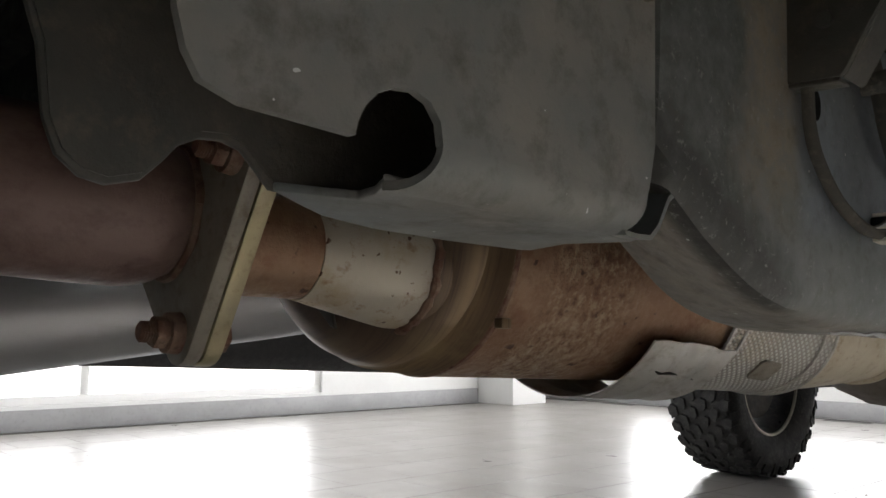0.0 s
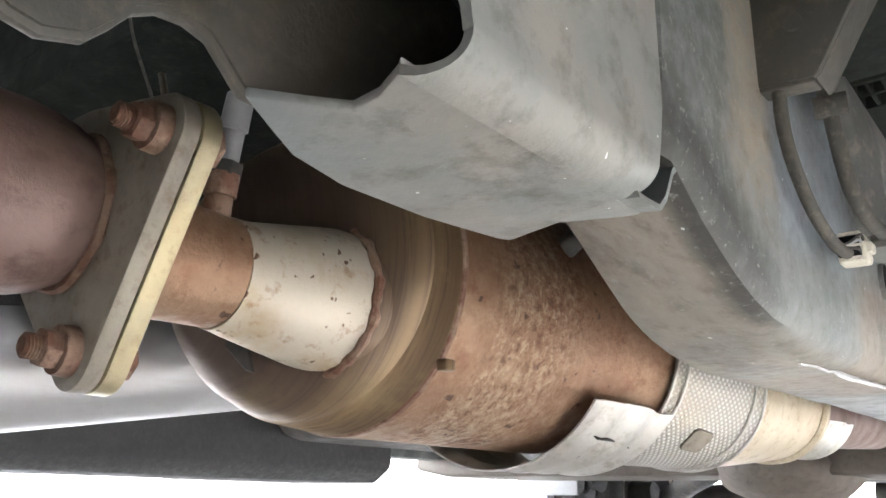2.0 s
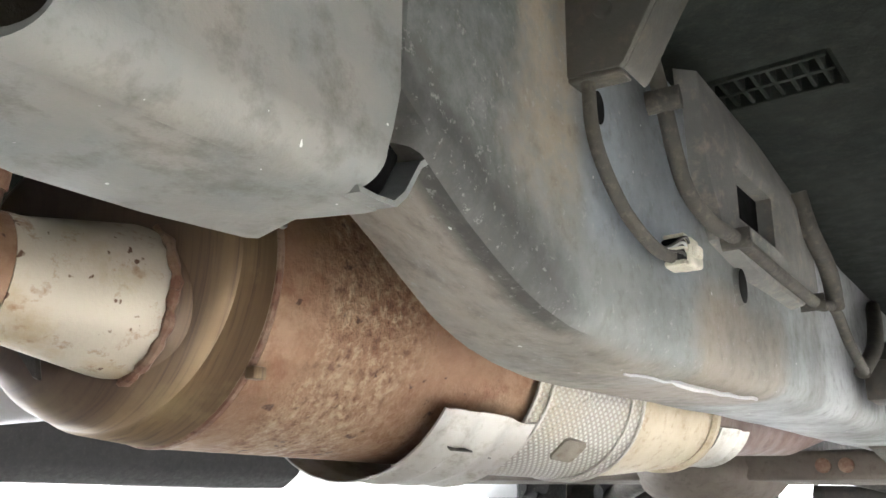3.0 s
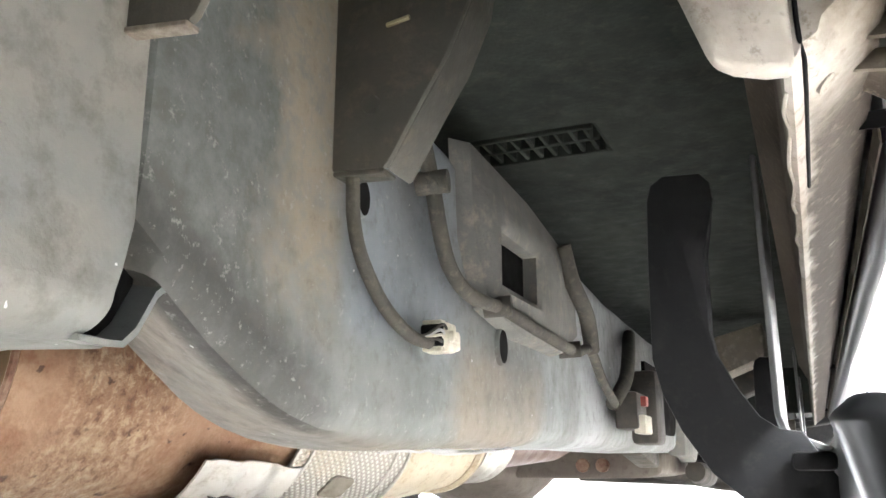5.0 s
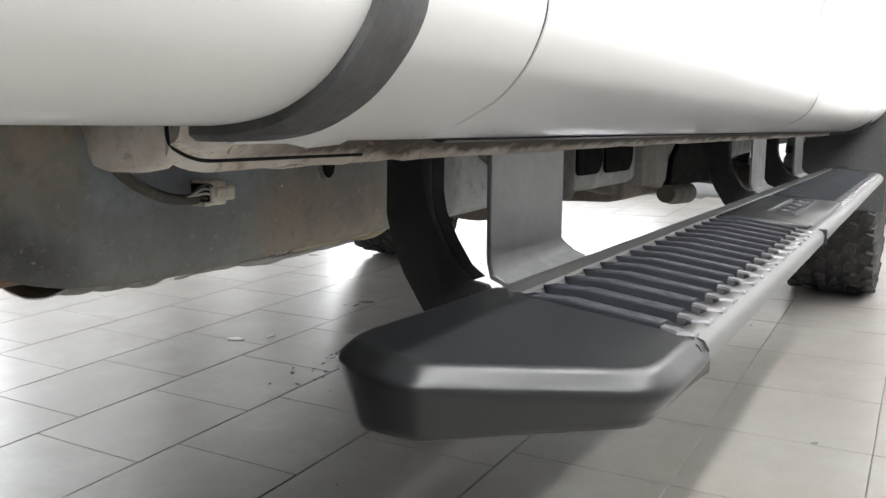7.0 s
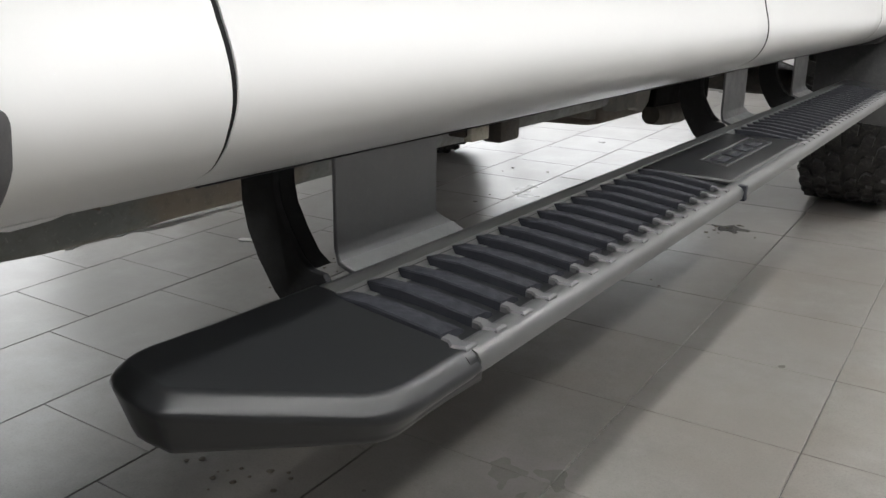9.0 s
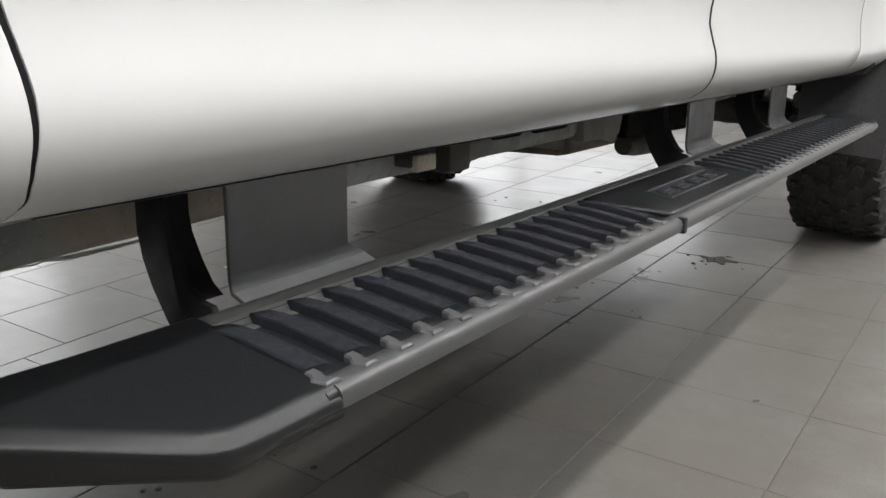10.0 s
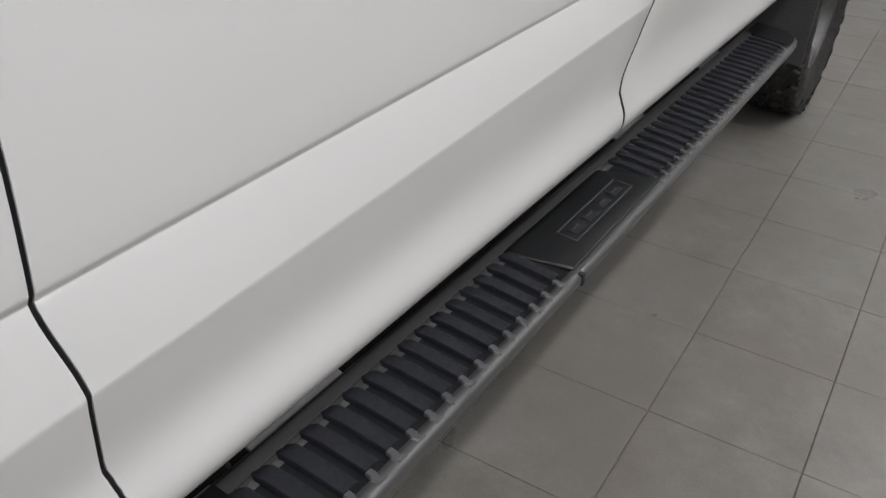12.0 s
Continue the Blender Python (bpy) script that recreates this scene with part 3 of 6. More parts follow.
def panel(name, from_y, to_y, label, mirror=False, lift=None):
    """A pressed outer panel between two edges that depend on height, with rolled-in rims."""
    prof = fine_profile()
    rows = []
    for x, z in prof:
        a, b = from_y(z), to_y(z)
        ys = [a, a + 0.0005, a + 0.002] + [a + (b - a) * k / 12 for k in range(1, 12)] + [b - 0.002, b - 0.0005, b]
        ins = [0.012, 0.0005, 0.0] + [0] * 11 + [0.0, 0.0005, 0.012]
        fold = max(0.1, min(1.0, (z - 0.6) / 0.04))
        xs = [x + (lift(y, z) if lift else 0) - i * fold for y, i in zip(ys, ins)]
        rows.append([((0.08 - q if mirror else q), y, z + crease_rise(y, z)) for q, y in zip(xs, ys)])
    first = [((0.08 - 0.898 if mirror else 0.898), p[1], p[2] + 0.04) for p in rows[0]]
    return part(name, loft([first] + rows, closed=False, caps=False), M_PAINT, truck, label)


def gap(z):
    return 0.0006 + 0.0008 * max(0.0, min(1.0, (z - 0.615) / 0.035))


panel("cab_corner_panel", lambda z: 0.2125, lambda z: seam(SEAM_A, z) - gap(z), "white cab corner panel")
panel("rear_door_skin", lambda z: seam(SEAM_A, z) + gap(z), lambda z: seam(SEAM_B, z) - 0.003, "white rear door skin")
panel("front_door_skin", lambda z: seam(SEAM_B, z) + 0.003, lambda z: seam(SEAM_C, z) - 0.003, "white front door skin")
panel("front_fender", lambda z: seam(SEAM_C, z) + 0.003, lambda z: 2.44 + max(0, z - 0.62) * 0.12, "white front fender", lift=lambda y, z: 0.03 * max(0, (y - 2.25) / 0.2) ** 2 * min(1, max(0, (z - 0.6) / 0.06)))
bm = loft([[(x, 0.345 + 2.06 * k / 24, z) for x, z in ((0.8972, 0.6005), (0.8985, 0.5936), (0.9015, 0.5908), (0.9055, 0.5899), (0.9085, 0.5909), (0.9055, 0.592), (0.9005, 0.5955), (0.899, 0.6025))] for k in range(25)])
part("door_hem", bm, M_HEM, truck, "dark strip under the doors' lower edge")
panel("rocker_cover", lambda z: 0.2, lambda z: 2.44, "white sill of the far side", mirror=True)
for x0, x1 in ((0.80, 0.968), (-0.888, -0.72)):
    part("upper_fender", softened(prism([(2.52, 1.0), (3.98, 1.0), (3.98, 1.22), (2.52, 1.22)], "x", x0, x1), 0.01, 2), M_PAINT, truck, "white upper front fender")
for table, half in ((SEAM_A, 0.0013), (SEAM_B, 0.0031), (SEAM_C, 0.0031)):
    prof = [p for p in fine_profile() if p[1] > 0.6]
    part("door_seal", loft([[(x - d, seam(table, z) + o, z + crease_rise(seam(table, z), z)) for d, o in ((half * 0.9 if half < 0.002 else 0.0004, -half), (0.0009 if half < 0.002 else 0.0001, 0), (half * 0.9 if half < 0.002 else 0.0004, half), (0.012, 0))] for x, z in prof]), M_SEAL, truck, "black rubber seal in the door gap")
# the cab above the doors, closed and plain
part("cab_shell", softened(prism([(-0.85, 1.215), (0.93, 1.215), (0.75, 1.86), (-0.67, 1.86)], "y", 0.22, 2.5), 0.04, 3), M_PAINT, truck, "white cab roof")
part("hood", softened(prism([(-0.85, 1.0), (0.93, 1.0), (0.9, 1.26), (-0.82, 1.26)], "y", 2.5, 4.02), 0.04, 3), M_PAINT, truck, "white hood")


def corner_y(z):
    """Where the bed's front edge lies at each height."""
    return 0.2165 - 0.006 * max(0.0, 1 - (z - 0.598) / 0.03)


BEDFOOT = [(0.9, 0.6035), (0.9035, 0.5995), (0.914, 0.597), (0.928, 0.5972), (0.944, 0.6), (0.9575, 0.607), (0.966, 0.616), (0.9712, 0.6255), (0.9735, 0.637), (0.975, 0.648), (0.9775, 0.67), (0.982, 0.70), (0.9875, 0.735), (0.994, 0.77), (0.9925, 0.79),
           (0.987, 0.825), (0.983, 0.85), (0.9855, 0.87), (0.987, 0.92), (0.986, 1.0), (0.976, 1.1), (0.956, 1.22)]


def bed_panel(side=1):
    """The bed's side: it stands prouder than the cab, with a rolled foot."""
    rows = []
    for x, z in [(p[0], p[2]) for p in spline([(x, 0, z) for x, z in BEDFOOT], 3)]:
        b = corner_y(z) - 0.004
        ys = [-1.6 + (b + 1.6) * (k / 18) ** 0.5 for k in range(18)] + [b - 0.006, b - 0.002, b]
        ins = [0] * 19 + [0.002, 0.012]
        out = [x + 0.02 * max(0, 0.1 - y) - i for y, i in zip(ys, ins)]
        rows.append([(q if side > 0 else 0.08 - q, y, z) for q, y in zip(out, ys)])
    return part("bed_side", loft(rows, closed=False, caps=False), M_PAINT, truck, "white bed side panel")


bed_panel()
bed_panel(-1)
BEDLINER = [(0.8995, 0.602), (0.899, 0.625), (0.8995, 0.66), (0.899, 0.76), (0.9018, 0.76), (0.904, 0.66), (0.902, 0.625), (0.902, 0.606)]
part("bed_liner", loft([[(x + 0.02 * max(0, 0.1 - y), y, z) for x, z in BEDLINER] for y in [-1.6 + 1.79 * k / 16 for k in range(17)]]), M_BEDFLOOR, truck, "dark inner fold of the bed side")
part("bed_rail", softened(block((0.9, -1.6, 1.19), (0.985, 0.15, 1.225)), 0.008, 2), M_PAINT, truck)
part("bed_rail", softened(block((-0.905, -1.6, 1.19), (-0.82, 0.15, 1.225)), 0.008, 2), M_PAINT, truck)
part("tailgate", softened(block((-0.9, -1.66, 0.66), (0.98, -1.602, 1.215)), 0.012, 2), M_PAINT, truck, "plain white tailgate")
part("bed_floor", block((-0.85, -1.6, 0.83), (0.93, 0.15, 0.86)), M_BEDFLOOR, truck, "dark underside of the bed")
part("bed_front", block((-0.85, 0.12, 0.78), (0.93, 0.15, 1.22)), M_BEDFLOOR, truck, "black-coated front wall of the bed")
part("cab_rear_wall", block((-0.78, 0.2, 0.779), (0.86, 0.214, 1.214)), M_PAN, truck, "dark lower rear wall of the cab")
# black trim on the bed's front lower corner
rings = []
foot = [(p[0], p[2]) for p in spline([(x, 0, z) for x, z in BEDFOOT[2:10]], 4)]
foot = [p for p in foot if p[1] < 0.6415 or p[0] < 0.96]
(xa, za), (xb, zb) = foot[-2:]
run = math.hypot(xb - xa, zb - za)
tip = 0.0065
foot += [(xb + (xb - xa) / run * s, zb + (zb - za) / run * s) for s in [tip * math.sin(k * math.pi / 14) for k in range(1, 8)]]
for k, (x, z) in enumerate(foot):
    p, q = Vector(foot[max(k - 1, 0)]), Vector(foot[min(k + 1, len(foot) - 1)])
    d = (q - p).normalized()
    nx, nz = d[1], -d[0]
    y1 = corner_y(z) + 0.001
    y0 = y1 - 0.0215
    h = 0.0045
    over = max(0.0, z - zb) / (tip * 0.999)
    round_off = tip * (1 - math.sqrt(max(0.0, 1 - over * over)))
    y0, y1 = y0 + round_off, y1 - 0.6 * round_off
    rings.append([(x + nx * o, y, z + nz * o) for y, o in ((y0, -0.003), (y0, h * 0.6), (y0 + 0.0025, h), (y1 - 0.003, h), (y1, h * 0.6), (y1 + 0.0005, -0.012))])
part("corner_trim", loft(rings), M_TRIM, truck, "black grained plastic corner trim")

# sill: pinch seam, a muddy underside that rises to the doors' lower edge, rounded off at the rear
SILL = [(0.84, 0.742), (0.8605, 0.70), (0.8615, 0.62), (0.8625, 0.598), (0.8642, 0.5822), (0.8662, 0.5808), (0.868, 0.5822), (0.8694, 0.5846), (0.8735, 0.5872), (0.8795, 0.5918), (0.886, 0.5978), (0.8912, 0.6035),
        (0.8935, 0.61), (0.894, 0.65), (0.894, 0.745)]
for side in (1, -1):
    rings = []
    ys = [0.2235, 0.224, 0.226, 0.23, 0.2355, 0.243] + [0.248 + 0.007 * k for k in range(30)] + [0.458 + (2.40 - 0.458) * k / 60 for k in range(61)]
    for y in ys:
        turn = max(0.0, 1 - (y - 0.2235) / 0.02)
        soft_x, soft_z = 0.0045 * turn ** 2.2, 0.0055 * turn ** 2.2
        wave = 0.0014 * noise.noise((0, y * 22, 1.7)) + 0.001 * noise.noise((0, y * 70, 3))
        dent = 0.0006 * noise.noise((0, y * 30, 9))
        rings.append([((q if side > 0 else 0.08 - q), y, w) for q, w in [(x - (soft_x if i > 8 else 0), z + (wave if 3 < i < 7 else dent if i > 7 else 0) + (soft_z if 3 < i < 12 else 0)) for i, (x, z) in enumerate(SILL)]])
    part("sill", loft(rings), M_ROCKER, truck, "muddy white sill with a wavy pinch seam")
# the inner sill's end laps over it, with a dark joint that turns along the seam
block_side = [(0.8672, 0.5835), (0.8655, 0.582), (0.86, 0.5808), (0.852, 0.581), (0.8475, 0.5825), (0.8455, 0.587), (0.8395, 0.605), (0.832, 0.645), (0.828, 0.75), (0.8672, 0.75)]
bm = softened(prism(block_side, "y", 0.2085, 0.2165), 0.0026, 3, 40)
for v in bm.verts:
    v.co.y += 0.64 * max(0.0, v.co.x - 0.8475)
part("sill_rear_block", bm, M_ROCKER, truck, "pale muddy end of the inner sill")
joint = [(0.8688, 0.2229, z) for z in (0.75, 0.64, 0.606, 0.597)] + [(0.869, 0.2233, 0.5918), (0.8692, 0.2248, 0.5895)] + [
    (0.8698, y, 0.5846 + 0.0055 * max(0.0, 1 - (y - 0.2235) / 0.02) ** 2.2 - 0.0003) for y in (0.228, 0.2325, 0.2385, 0.246, 0.258, 0.275, 0.29, 0.31, 0.335)]
part("panel_gap", sweep(spline(joint, 4), 0.0007, 8), M_SEAL, truck)
for y0, y1, drop in ((0.236, 0.262, 0.0009), (0.27, 0.318, 0.0021), (0.33, 0.362, 0.0012), (0.392, 0.42, 0.0009)):
    ridge = [(0.8646 - 0.0012 * math.sin(3.1 * k / 6), y0 + (y1 - y0) * k / 6, 0.5822 - drop * math.sin(math.pi * k / 6) + 0.0004 * math.sin(5 * k)) for k in range(7)]
    part("seam_fold", sweep(spline(ridge, 3), 0.0007, 6), M_ROCKER, truck, "crumpled fold of sealant on the pinch seam")
plug = Matrix.Translation((0.8755, 0.249, 0.5888)) @ Matrix.Rotation(radians(-48), 4, "Y")
part("plug", sweep([plug @ Vector((0, 0, h)) for h in (0.001, -0.0005, -0.0009)], [0.0036, 0.0036, 0.0028], 20), M_ROCKER, truck)
# pressed fins between the sill and the cab's corner, whose lower lip runs back inwards
for root, end, rise in (((0.882, 0.252, 0.602), (0.8985, 0.236, 0.5925), (0.0, 0.012, 0.0135)), ((0.8835, 0.2606, 0.5955), (0.9055, 0.252, 0.5885), (0.0, 0.006, 0.0105)), ((0.8885, 0.286, 0.6005), (0.9062, 0.292, 0.5905), (0.0, -0.016, 0.006))):
    root, end, rise = Vector(root), Vector(end), Vector(rise)
    across = (end - root).cross(rise).normalized() * 0.0012
    rings = [[root, end, end + rise, root + rise * 0.8], [root + across, end + across, end + rise + across, root + rise * 0.8 + across]]
    part("rib_tab", loft([[tuple(v) for v in r] for r in rings]), M_ROCKER, truck, smooth=False)
lip = [(0.2125, 0.8875, 0.6045), (0.222, 0.891, 0.6), (0.232, 0.8955, 0.5955), (0.242, 0.9005, 0.5915), (0.25, 0.9045, 0.5898), (0.258, 0.9058, 0.5902), (0.268, 0.9065, 0.5908)]
part("corner_lip", loft([[(x, y, z), (0.9075, y, min(z - 0.0004, 0.5912)), (0.918, y, 0.5945), (0.9075, y, 0.594), (x + 0.0006, y, z + 0.0016)] for y, x, z in lip]), M_PAINT, truck, "white lower lip of the cab corner")
part("hem_lip", loft([[(x, 0.33 + 2.07 * k / 24, z) for x, z in ((0.8945, 0.606), (0.8952, 0.5965), (0.896, 0.5965), (0.8958, 0.606))] for k in range(25)]), M_ROCKER, truck)
# a black solid gives the open mouth its shade
part("mouth_shade", softened(prism([(0.2, 0.5245), (0.219, 0.5245), (0.226, 0.531), (0.2345, 0.546), (0.2345, 0.552), (0.2, 0.556)], "x", 0.6262, 0.636), 0.001, 1), M_SHADE, truck, "black fill for the shade in the rail mouth")
# floor pan with a ribbed slot, pressed beads
PAN = 0.738
SX0, SX1, SY0, SY1 = 0.612, 0.727, 0.606, 0.664
def rect(x0, y0, x1, y1, z):
    return [(x0, y0, z), (x1, y0, z), (x1, y1, z), (x0, y1, z)]


part("floor_pan", loft([rect(-0.765, 0.2, 0.845, 2.5, PAN + 0.04), rect(-0.765, 0.2, 0.845, 2.5, PAN), rect(SX0 - 0.004, SY0 - 0.004, SX1 + 0.004, SY1 + 0.004, PAN), rect(SX0, SY0, SX1, SY1, PAN + 0.003), rect(SX0, SY0, SX1, SY1, PAN + 0.026)]), M_PAN, truck,
     "dark dusty floor pan", smooth=False)
part("slot_rim", softened(prism([(SX0, SY0), (SX1, SY0), (SX1, SY0 + 0.004), (SX0, SY0 + 0.004)], "z", PAN - 0.002, PAN + 0.026), 0.001, 1), M_PAN, truck)
part("slot_rim", softened(prism([(SX0, SY1 - 0.004), (SX1, SY1 - 0.004), (SX1, SY1), (SX0, SY1)], "z", PAN - 0.002, PAN + 0.026), 0.001, 1), M_PAN, truck)
for k in range(9):
    xk = SX0 + 0.008 + k * 0.0122
    part("slot_rib", softened(prism([(xk, SY0 + 0.004), (xk + 0.004, SY0 + 0.004), (xk + 0.004, SY1 - 0.004), (xk, SY1 - 0.004)], "z", PAN - 0.0005, PAN + 0.02), 0.001, 1), M_PAN, truck)
part("slot_rib", softened(prism([(SX0, 0.633), (SX1, 0.633), (SX1, 0.637), (SX0, 0.637)], "z", PAN - 0.001, PAN + 0.018), 0.001, 1), M_PAN, truck)
part("tunnel", softened(prism([(-0.18, 0.7), (0.05, 0.7), (0.05, 0.745), (-0.18, 0.745)], "y", 0.2, 2.5), 0.01, 2), M_PAN, truck, "dark tunnel under the floor")

# ---- frame ----
RAILBOT = [(0.12, 0.6), (0.17, 0.575), (0.205, 0.557), (0.24, 0.5365), (0.265, 0.5215), (0.285, 0.5115), (0.305, 0.5025), (0.325, 0.4962), (0.35, 0.4915), (0.42, 0.4895), (0.5, 0.491), (0.62, 0.494),
           (0.75, 0.4965), (0.95, 0.499), (1.3, 0.5), (2.0, 0.51), (3.0, 0.54), (4.4, 0.56)]
RAILHEM = [(0.12, 0.64), (0.2, 0.6), (0.27, 0.558), (0.296, 0.544), (0.32, 0.53), (0.353, 0.512), (0.38, 0.502), (0.41, 0.4955), (0.45, 0.4915), (0.5, 0.491), (0.62, 0.494), (0.75, 0.4965), (0.95, 0.499), (1.3, 0.5), (2.0, 0.51), (3.0, 0.54), (4.4, 0.56)]
RAILTOP = [(0.12, 0.80), (0.36, 0.78), (0.42, 0.712), (0.46, 0.692), (0.55, 0.682), (0.75, 0.684), (0.95, 0.668), (1.3, 0.66), (2.0, 0.68), (4.4, 0.7)]


def curve_at(table, y):
    for (y0, z0), (y1, z1) in zip(table, table[1:]):
        if y <= y1:
            return z0 + (z1 - z0) * (y - y0) / (y1 - y0)
    return table[-1][1]


def rail(side, z_mouth=True):
    rings = []
    ys = sorted([0.12 + 0.012 * k for k in range(60)] + [0.2095, 0.2135, 0.2175, 0.2215, 0.2255, 0.2295, 0.2335, 0.2375, 0.2425, 0.246, 0.258, 0.27, 0.282]) + [0.85 + 0.06 * k for k in range(52)]
    for y in ys:
        b, tp, h = curve_at(RAILBOT, y), curve_at(RAILTOP, y), curve_at(RAILHEM, y)
        sec = [(0.56, h + 0.014), (0.561, h + 0.006), (0.564, h + 0.001), (0.58, b + (h - b) * 0.86), (0.606, b + (h - b) * 0.55), (0.63, b + (h - b) * 0.26 + 0.0005), (0.641, b + (h - b) * 0.12 + 0.0025), (0.6485, b + 0.0065), (0.653, b + 0.0135), (0.6545, b + 0.026), (0.6548, b + 0.034),
               (0.655, b + 0.042), (0.655, b + 0.05), (0.655, b + 0.06), (0.655, b + 0.08), (0.655, tp - 0.05), (0.655, tp - 0.012), (0.65, tp - 0.003), (0.64, tp), (0.59, tp), (0.565, tp - 0.01), (0.56, tp - 0.05)]
        ring = []
        for x, z in sec:
            tuck = 0.0
            if z_mouth and x > 0.6:
                edge = 0.2185 + 0.0145 * max(0.0, min(1.0, (z - 0.5225) / 0.02)) - 1.15 * max(0.0, z - 0.5465)
                tuck = max(0.007 * max(0.0, min(1.0, (0.2135 - y) / 0.004)), 0.025 * max(0.0, min(1.0, (edge - y) / 0.004)) if z < 0.577 else 0.0)
            ring.append((x - tuck if side > 0 else 0.08 - x, y, z))
        rings.append(ring)
    bm = loft(rings)
    for v in bm.verts:
        v.co += 0.0016 * noise.noise_vector(v.co * 9)
    return part("frame_rail", bm, M_FRAME, truck, "grey primed frame rail with dried mud")


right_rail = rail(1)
# the rail's hidden end is coloured black for the shade around it
right_rail.data.materials.append(M_RAILSHADE)
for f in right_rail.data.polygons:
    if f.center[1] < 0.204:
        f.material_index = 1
rail(-1)

# the rear sleeve of the rail: outer wall with a round notch, bottom, inner wall with an arched edge
bm = bmesh.new()
out_wall = [(0.2065, 0.5365), (0.209, 0.545), (0.2125, 0.562), (0.2118, 0.62), (0.2118, 0.80), (-0.4, 0.86), (-0.4, 0.66), (-0.1, 0.64), (-0.02, 0.60), (-0.0145, 0.556), (-0.011, 0.545), (-0.006, 0.5375), (0.007, 0.5335),
            (0.047, 0.5325), (0.0478, 0.537), (0.0505, 0.543), (0.0555, 0.5485), (0.063, 0.552), (0.071, 0.553), (0.078, 0.5505), (0.083, 0.5445), (0.0845, 0.5365)]
prism(out_wall, "x", 0.6505, 0.6545, bm)
part("rail_sleeve_side", bm, M_SLEEVE, truck, "grey pressed sleeve with a round notch")
bm = bmesh.new()
bottom = [(0.6387, 0.071), (0.636, 0.0735), (0.622, 0.08), (0.610, 0.0815), (0.600, 0.072), (0.586, 0.058), (0.5765, 0.078), (0.569, 0.093), (0.5635, 0.123), (0.5645, 0.17), (0.572, 0.214), (0.576, 0.2185),
          (0.606, 0.21), (0.632, 0.2195), (0.6387, 0.2205), (0.6387, 0.198)]
prism(bottom, "z", 0.5205, 0.5245, bm)
for v in bm.verts:
    v.co.z += 0.004 * max(0, (0.12 - v.co.y) / 0.06) ** 2
part("rail_sleeve_bottom", softened(bm, 0.0012, 2, 50), M_SLEEVE, truck, "grey pressed bottom plate with a cut edge")
# rounded corner between the sleeve's side and its bottom
rings = []
for k in range(15):
    u, ring = k / 14, []
    for r in (0.016, 0.0125):
        arc_pts = []
        for q in range(10):
            a = math.pi / 2 * q / 9
            y0, y1 = 0.071 + 0.0135 * math.sin(math.pi / 2 - a) ** 0.8, 0.198 + 0.0085 * math.cos(a)
            arc_pts.append((0.6385 + r * math.cos(a), y0 + (y1 - y0) * u, 0.5365 - r * math.sin(a)))
        ring += arc_pts if r > 0.013 else arc_pts[::-1]
    rings.append(ring)
part("rail_sleeve_corner", loft(rings), M_SLEEVE, truck, angle=60)
inn = [(0.0585, 0.5255), (0.052, 0.532), (0.045, 0.5385), (0.037, 0.5405), (0.028, 0.5395), (0.02, 0.535), (0.0145, 0.528), (0.0075, 0.5205), (-0.004, 0.517), (-0.013, 0.5185), (-0.021, 0.5245), (-0.026, 0.536), (-0.03, 0.56),
       (-0.045, 0.6), (-0.09, 0.64), (-0.4, 0.68), (-0.4, 0.84), (0.22, 0.8), (0.226, 0.5255), (0.123, 0.5245), (0.085, 0.5245)]
# brown wall and sheet, darker than the primer for the shade between the walls
part("rail_sleeve_inner", softened(prism(inn, "x", 0.581, 0.585), 0.0012, 2, 50), M_BRACKET, truck, "dark brown inner sleeve wall with an arched edge")
part("sleeve_shade", prism([(0.0585, 0.5285), (0.052, 0.5345), (0.045, 0.541), (0.037, 0.543), (0.028, 0.542), (0.02, 0.5375), (0.0145, 0.5305), (0.0075, 0.523), (-0.004, 0.5195), (-0.0125, 0.521), (-0.0195, 0.5265), (-0.0242, 0.5365), (-0.028, 0.5605),
                              (-0.0435, 0.6015), (-0.0885, 0.642), (-0.38, 0.685), (-0.38, 0.81), (0.2, 0.78), (0.2, 0.53), (0.085, 0.5275)], "x", 0.5852, 0.5865), M_BRACKET, truck, "dark sheet for the shade inside the sleeve")
# turned-up lip at the sleeve's open mouth
lip = [(0.199, 0.5225), (0.208, 0.522), (0.2185, 0.5225), (0.2245, 0.528), (0.233, 0.5425), (0.2385, 0.5465)]
part("sleeve_lip", loft([[(0.648, y, z), (0.63, y, z + 0.002), (0.63, y + 0.0012, z - 0.0004), (0.648, y + 0.0012, z - 0.0022)] for y, z in lip]), M_SLEEVE, truck, "pale turned-up lip")

# brackets welded to the rail
part("body_mount_bracket", softened(prism([(0.652, 0.6235), (0.683, 0.6215), (0.6855, 0.6235), (0.703, 0.6535), (0.717, 0.676), (0.729, 0.704), (0.735, 0.738), (0.652, 0.738)], "y", 0.3415, 0.3455), 0.001, 2, 50), M_BRACKET, truck,
     "dark brown steel bracket")
part("bracket_return", softened(prism([(0.6825, 0.6215), (0.6855, 0.6235), (0.703, 0.6535), (0.717, 0.676), (0.729, 0.704), (0.735, 0.738), (0.732, 0.738), (0.7262, 0.705), (0.7145, 0.678), (0.7005, 0.6555), (0.683, 0.6245)], "y", 0.3455, 0.372), 0.0008, 1, 50), M_BRACKET, truck)
part("bracket_foot", softened(prism([(0.652, 0.621), (0.683, 0.619), (0.683, 0.6215), (0.652, 0.6235)], "y", 0.3425, 0.356), 0.0006, 1, 50), M_BRACKET, truck)
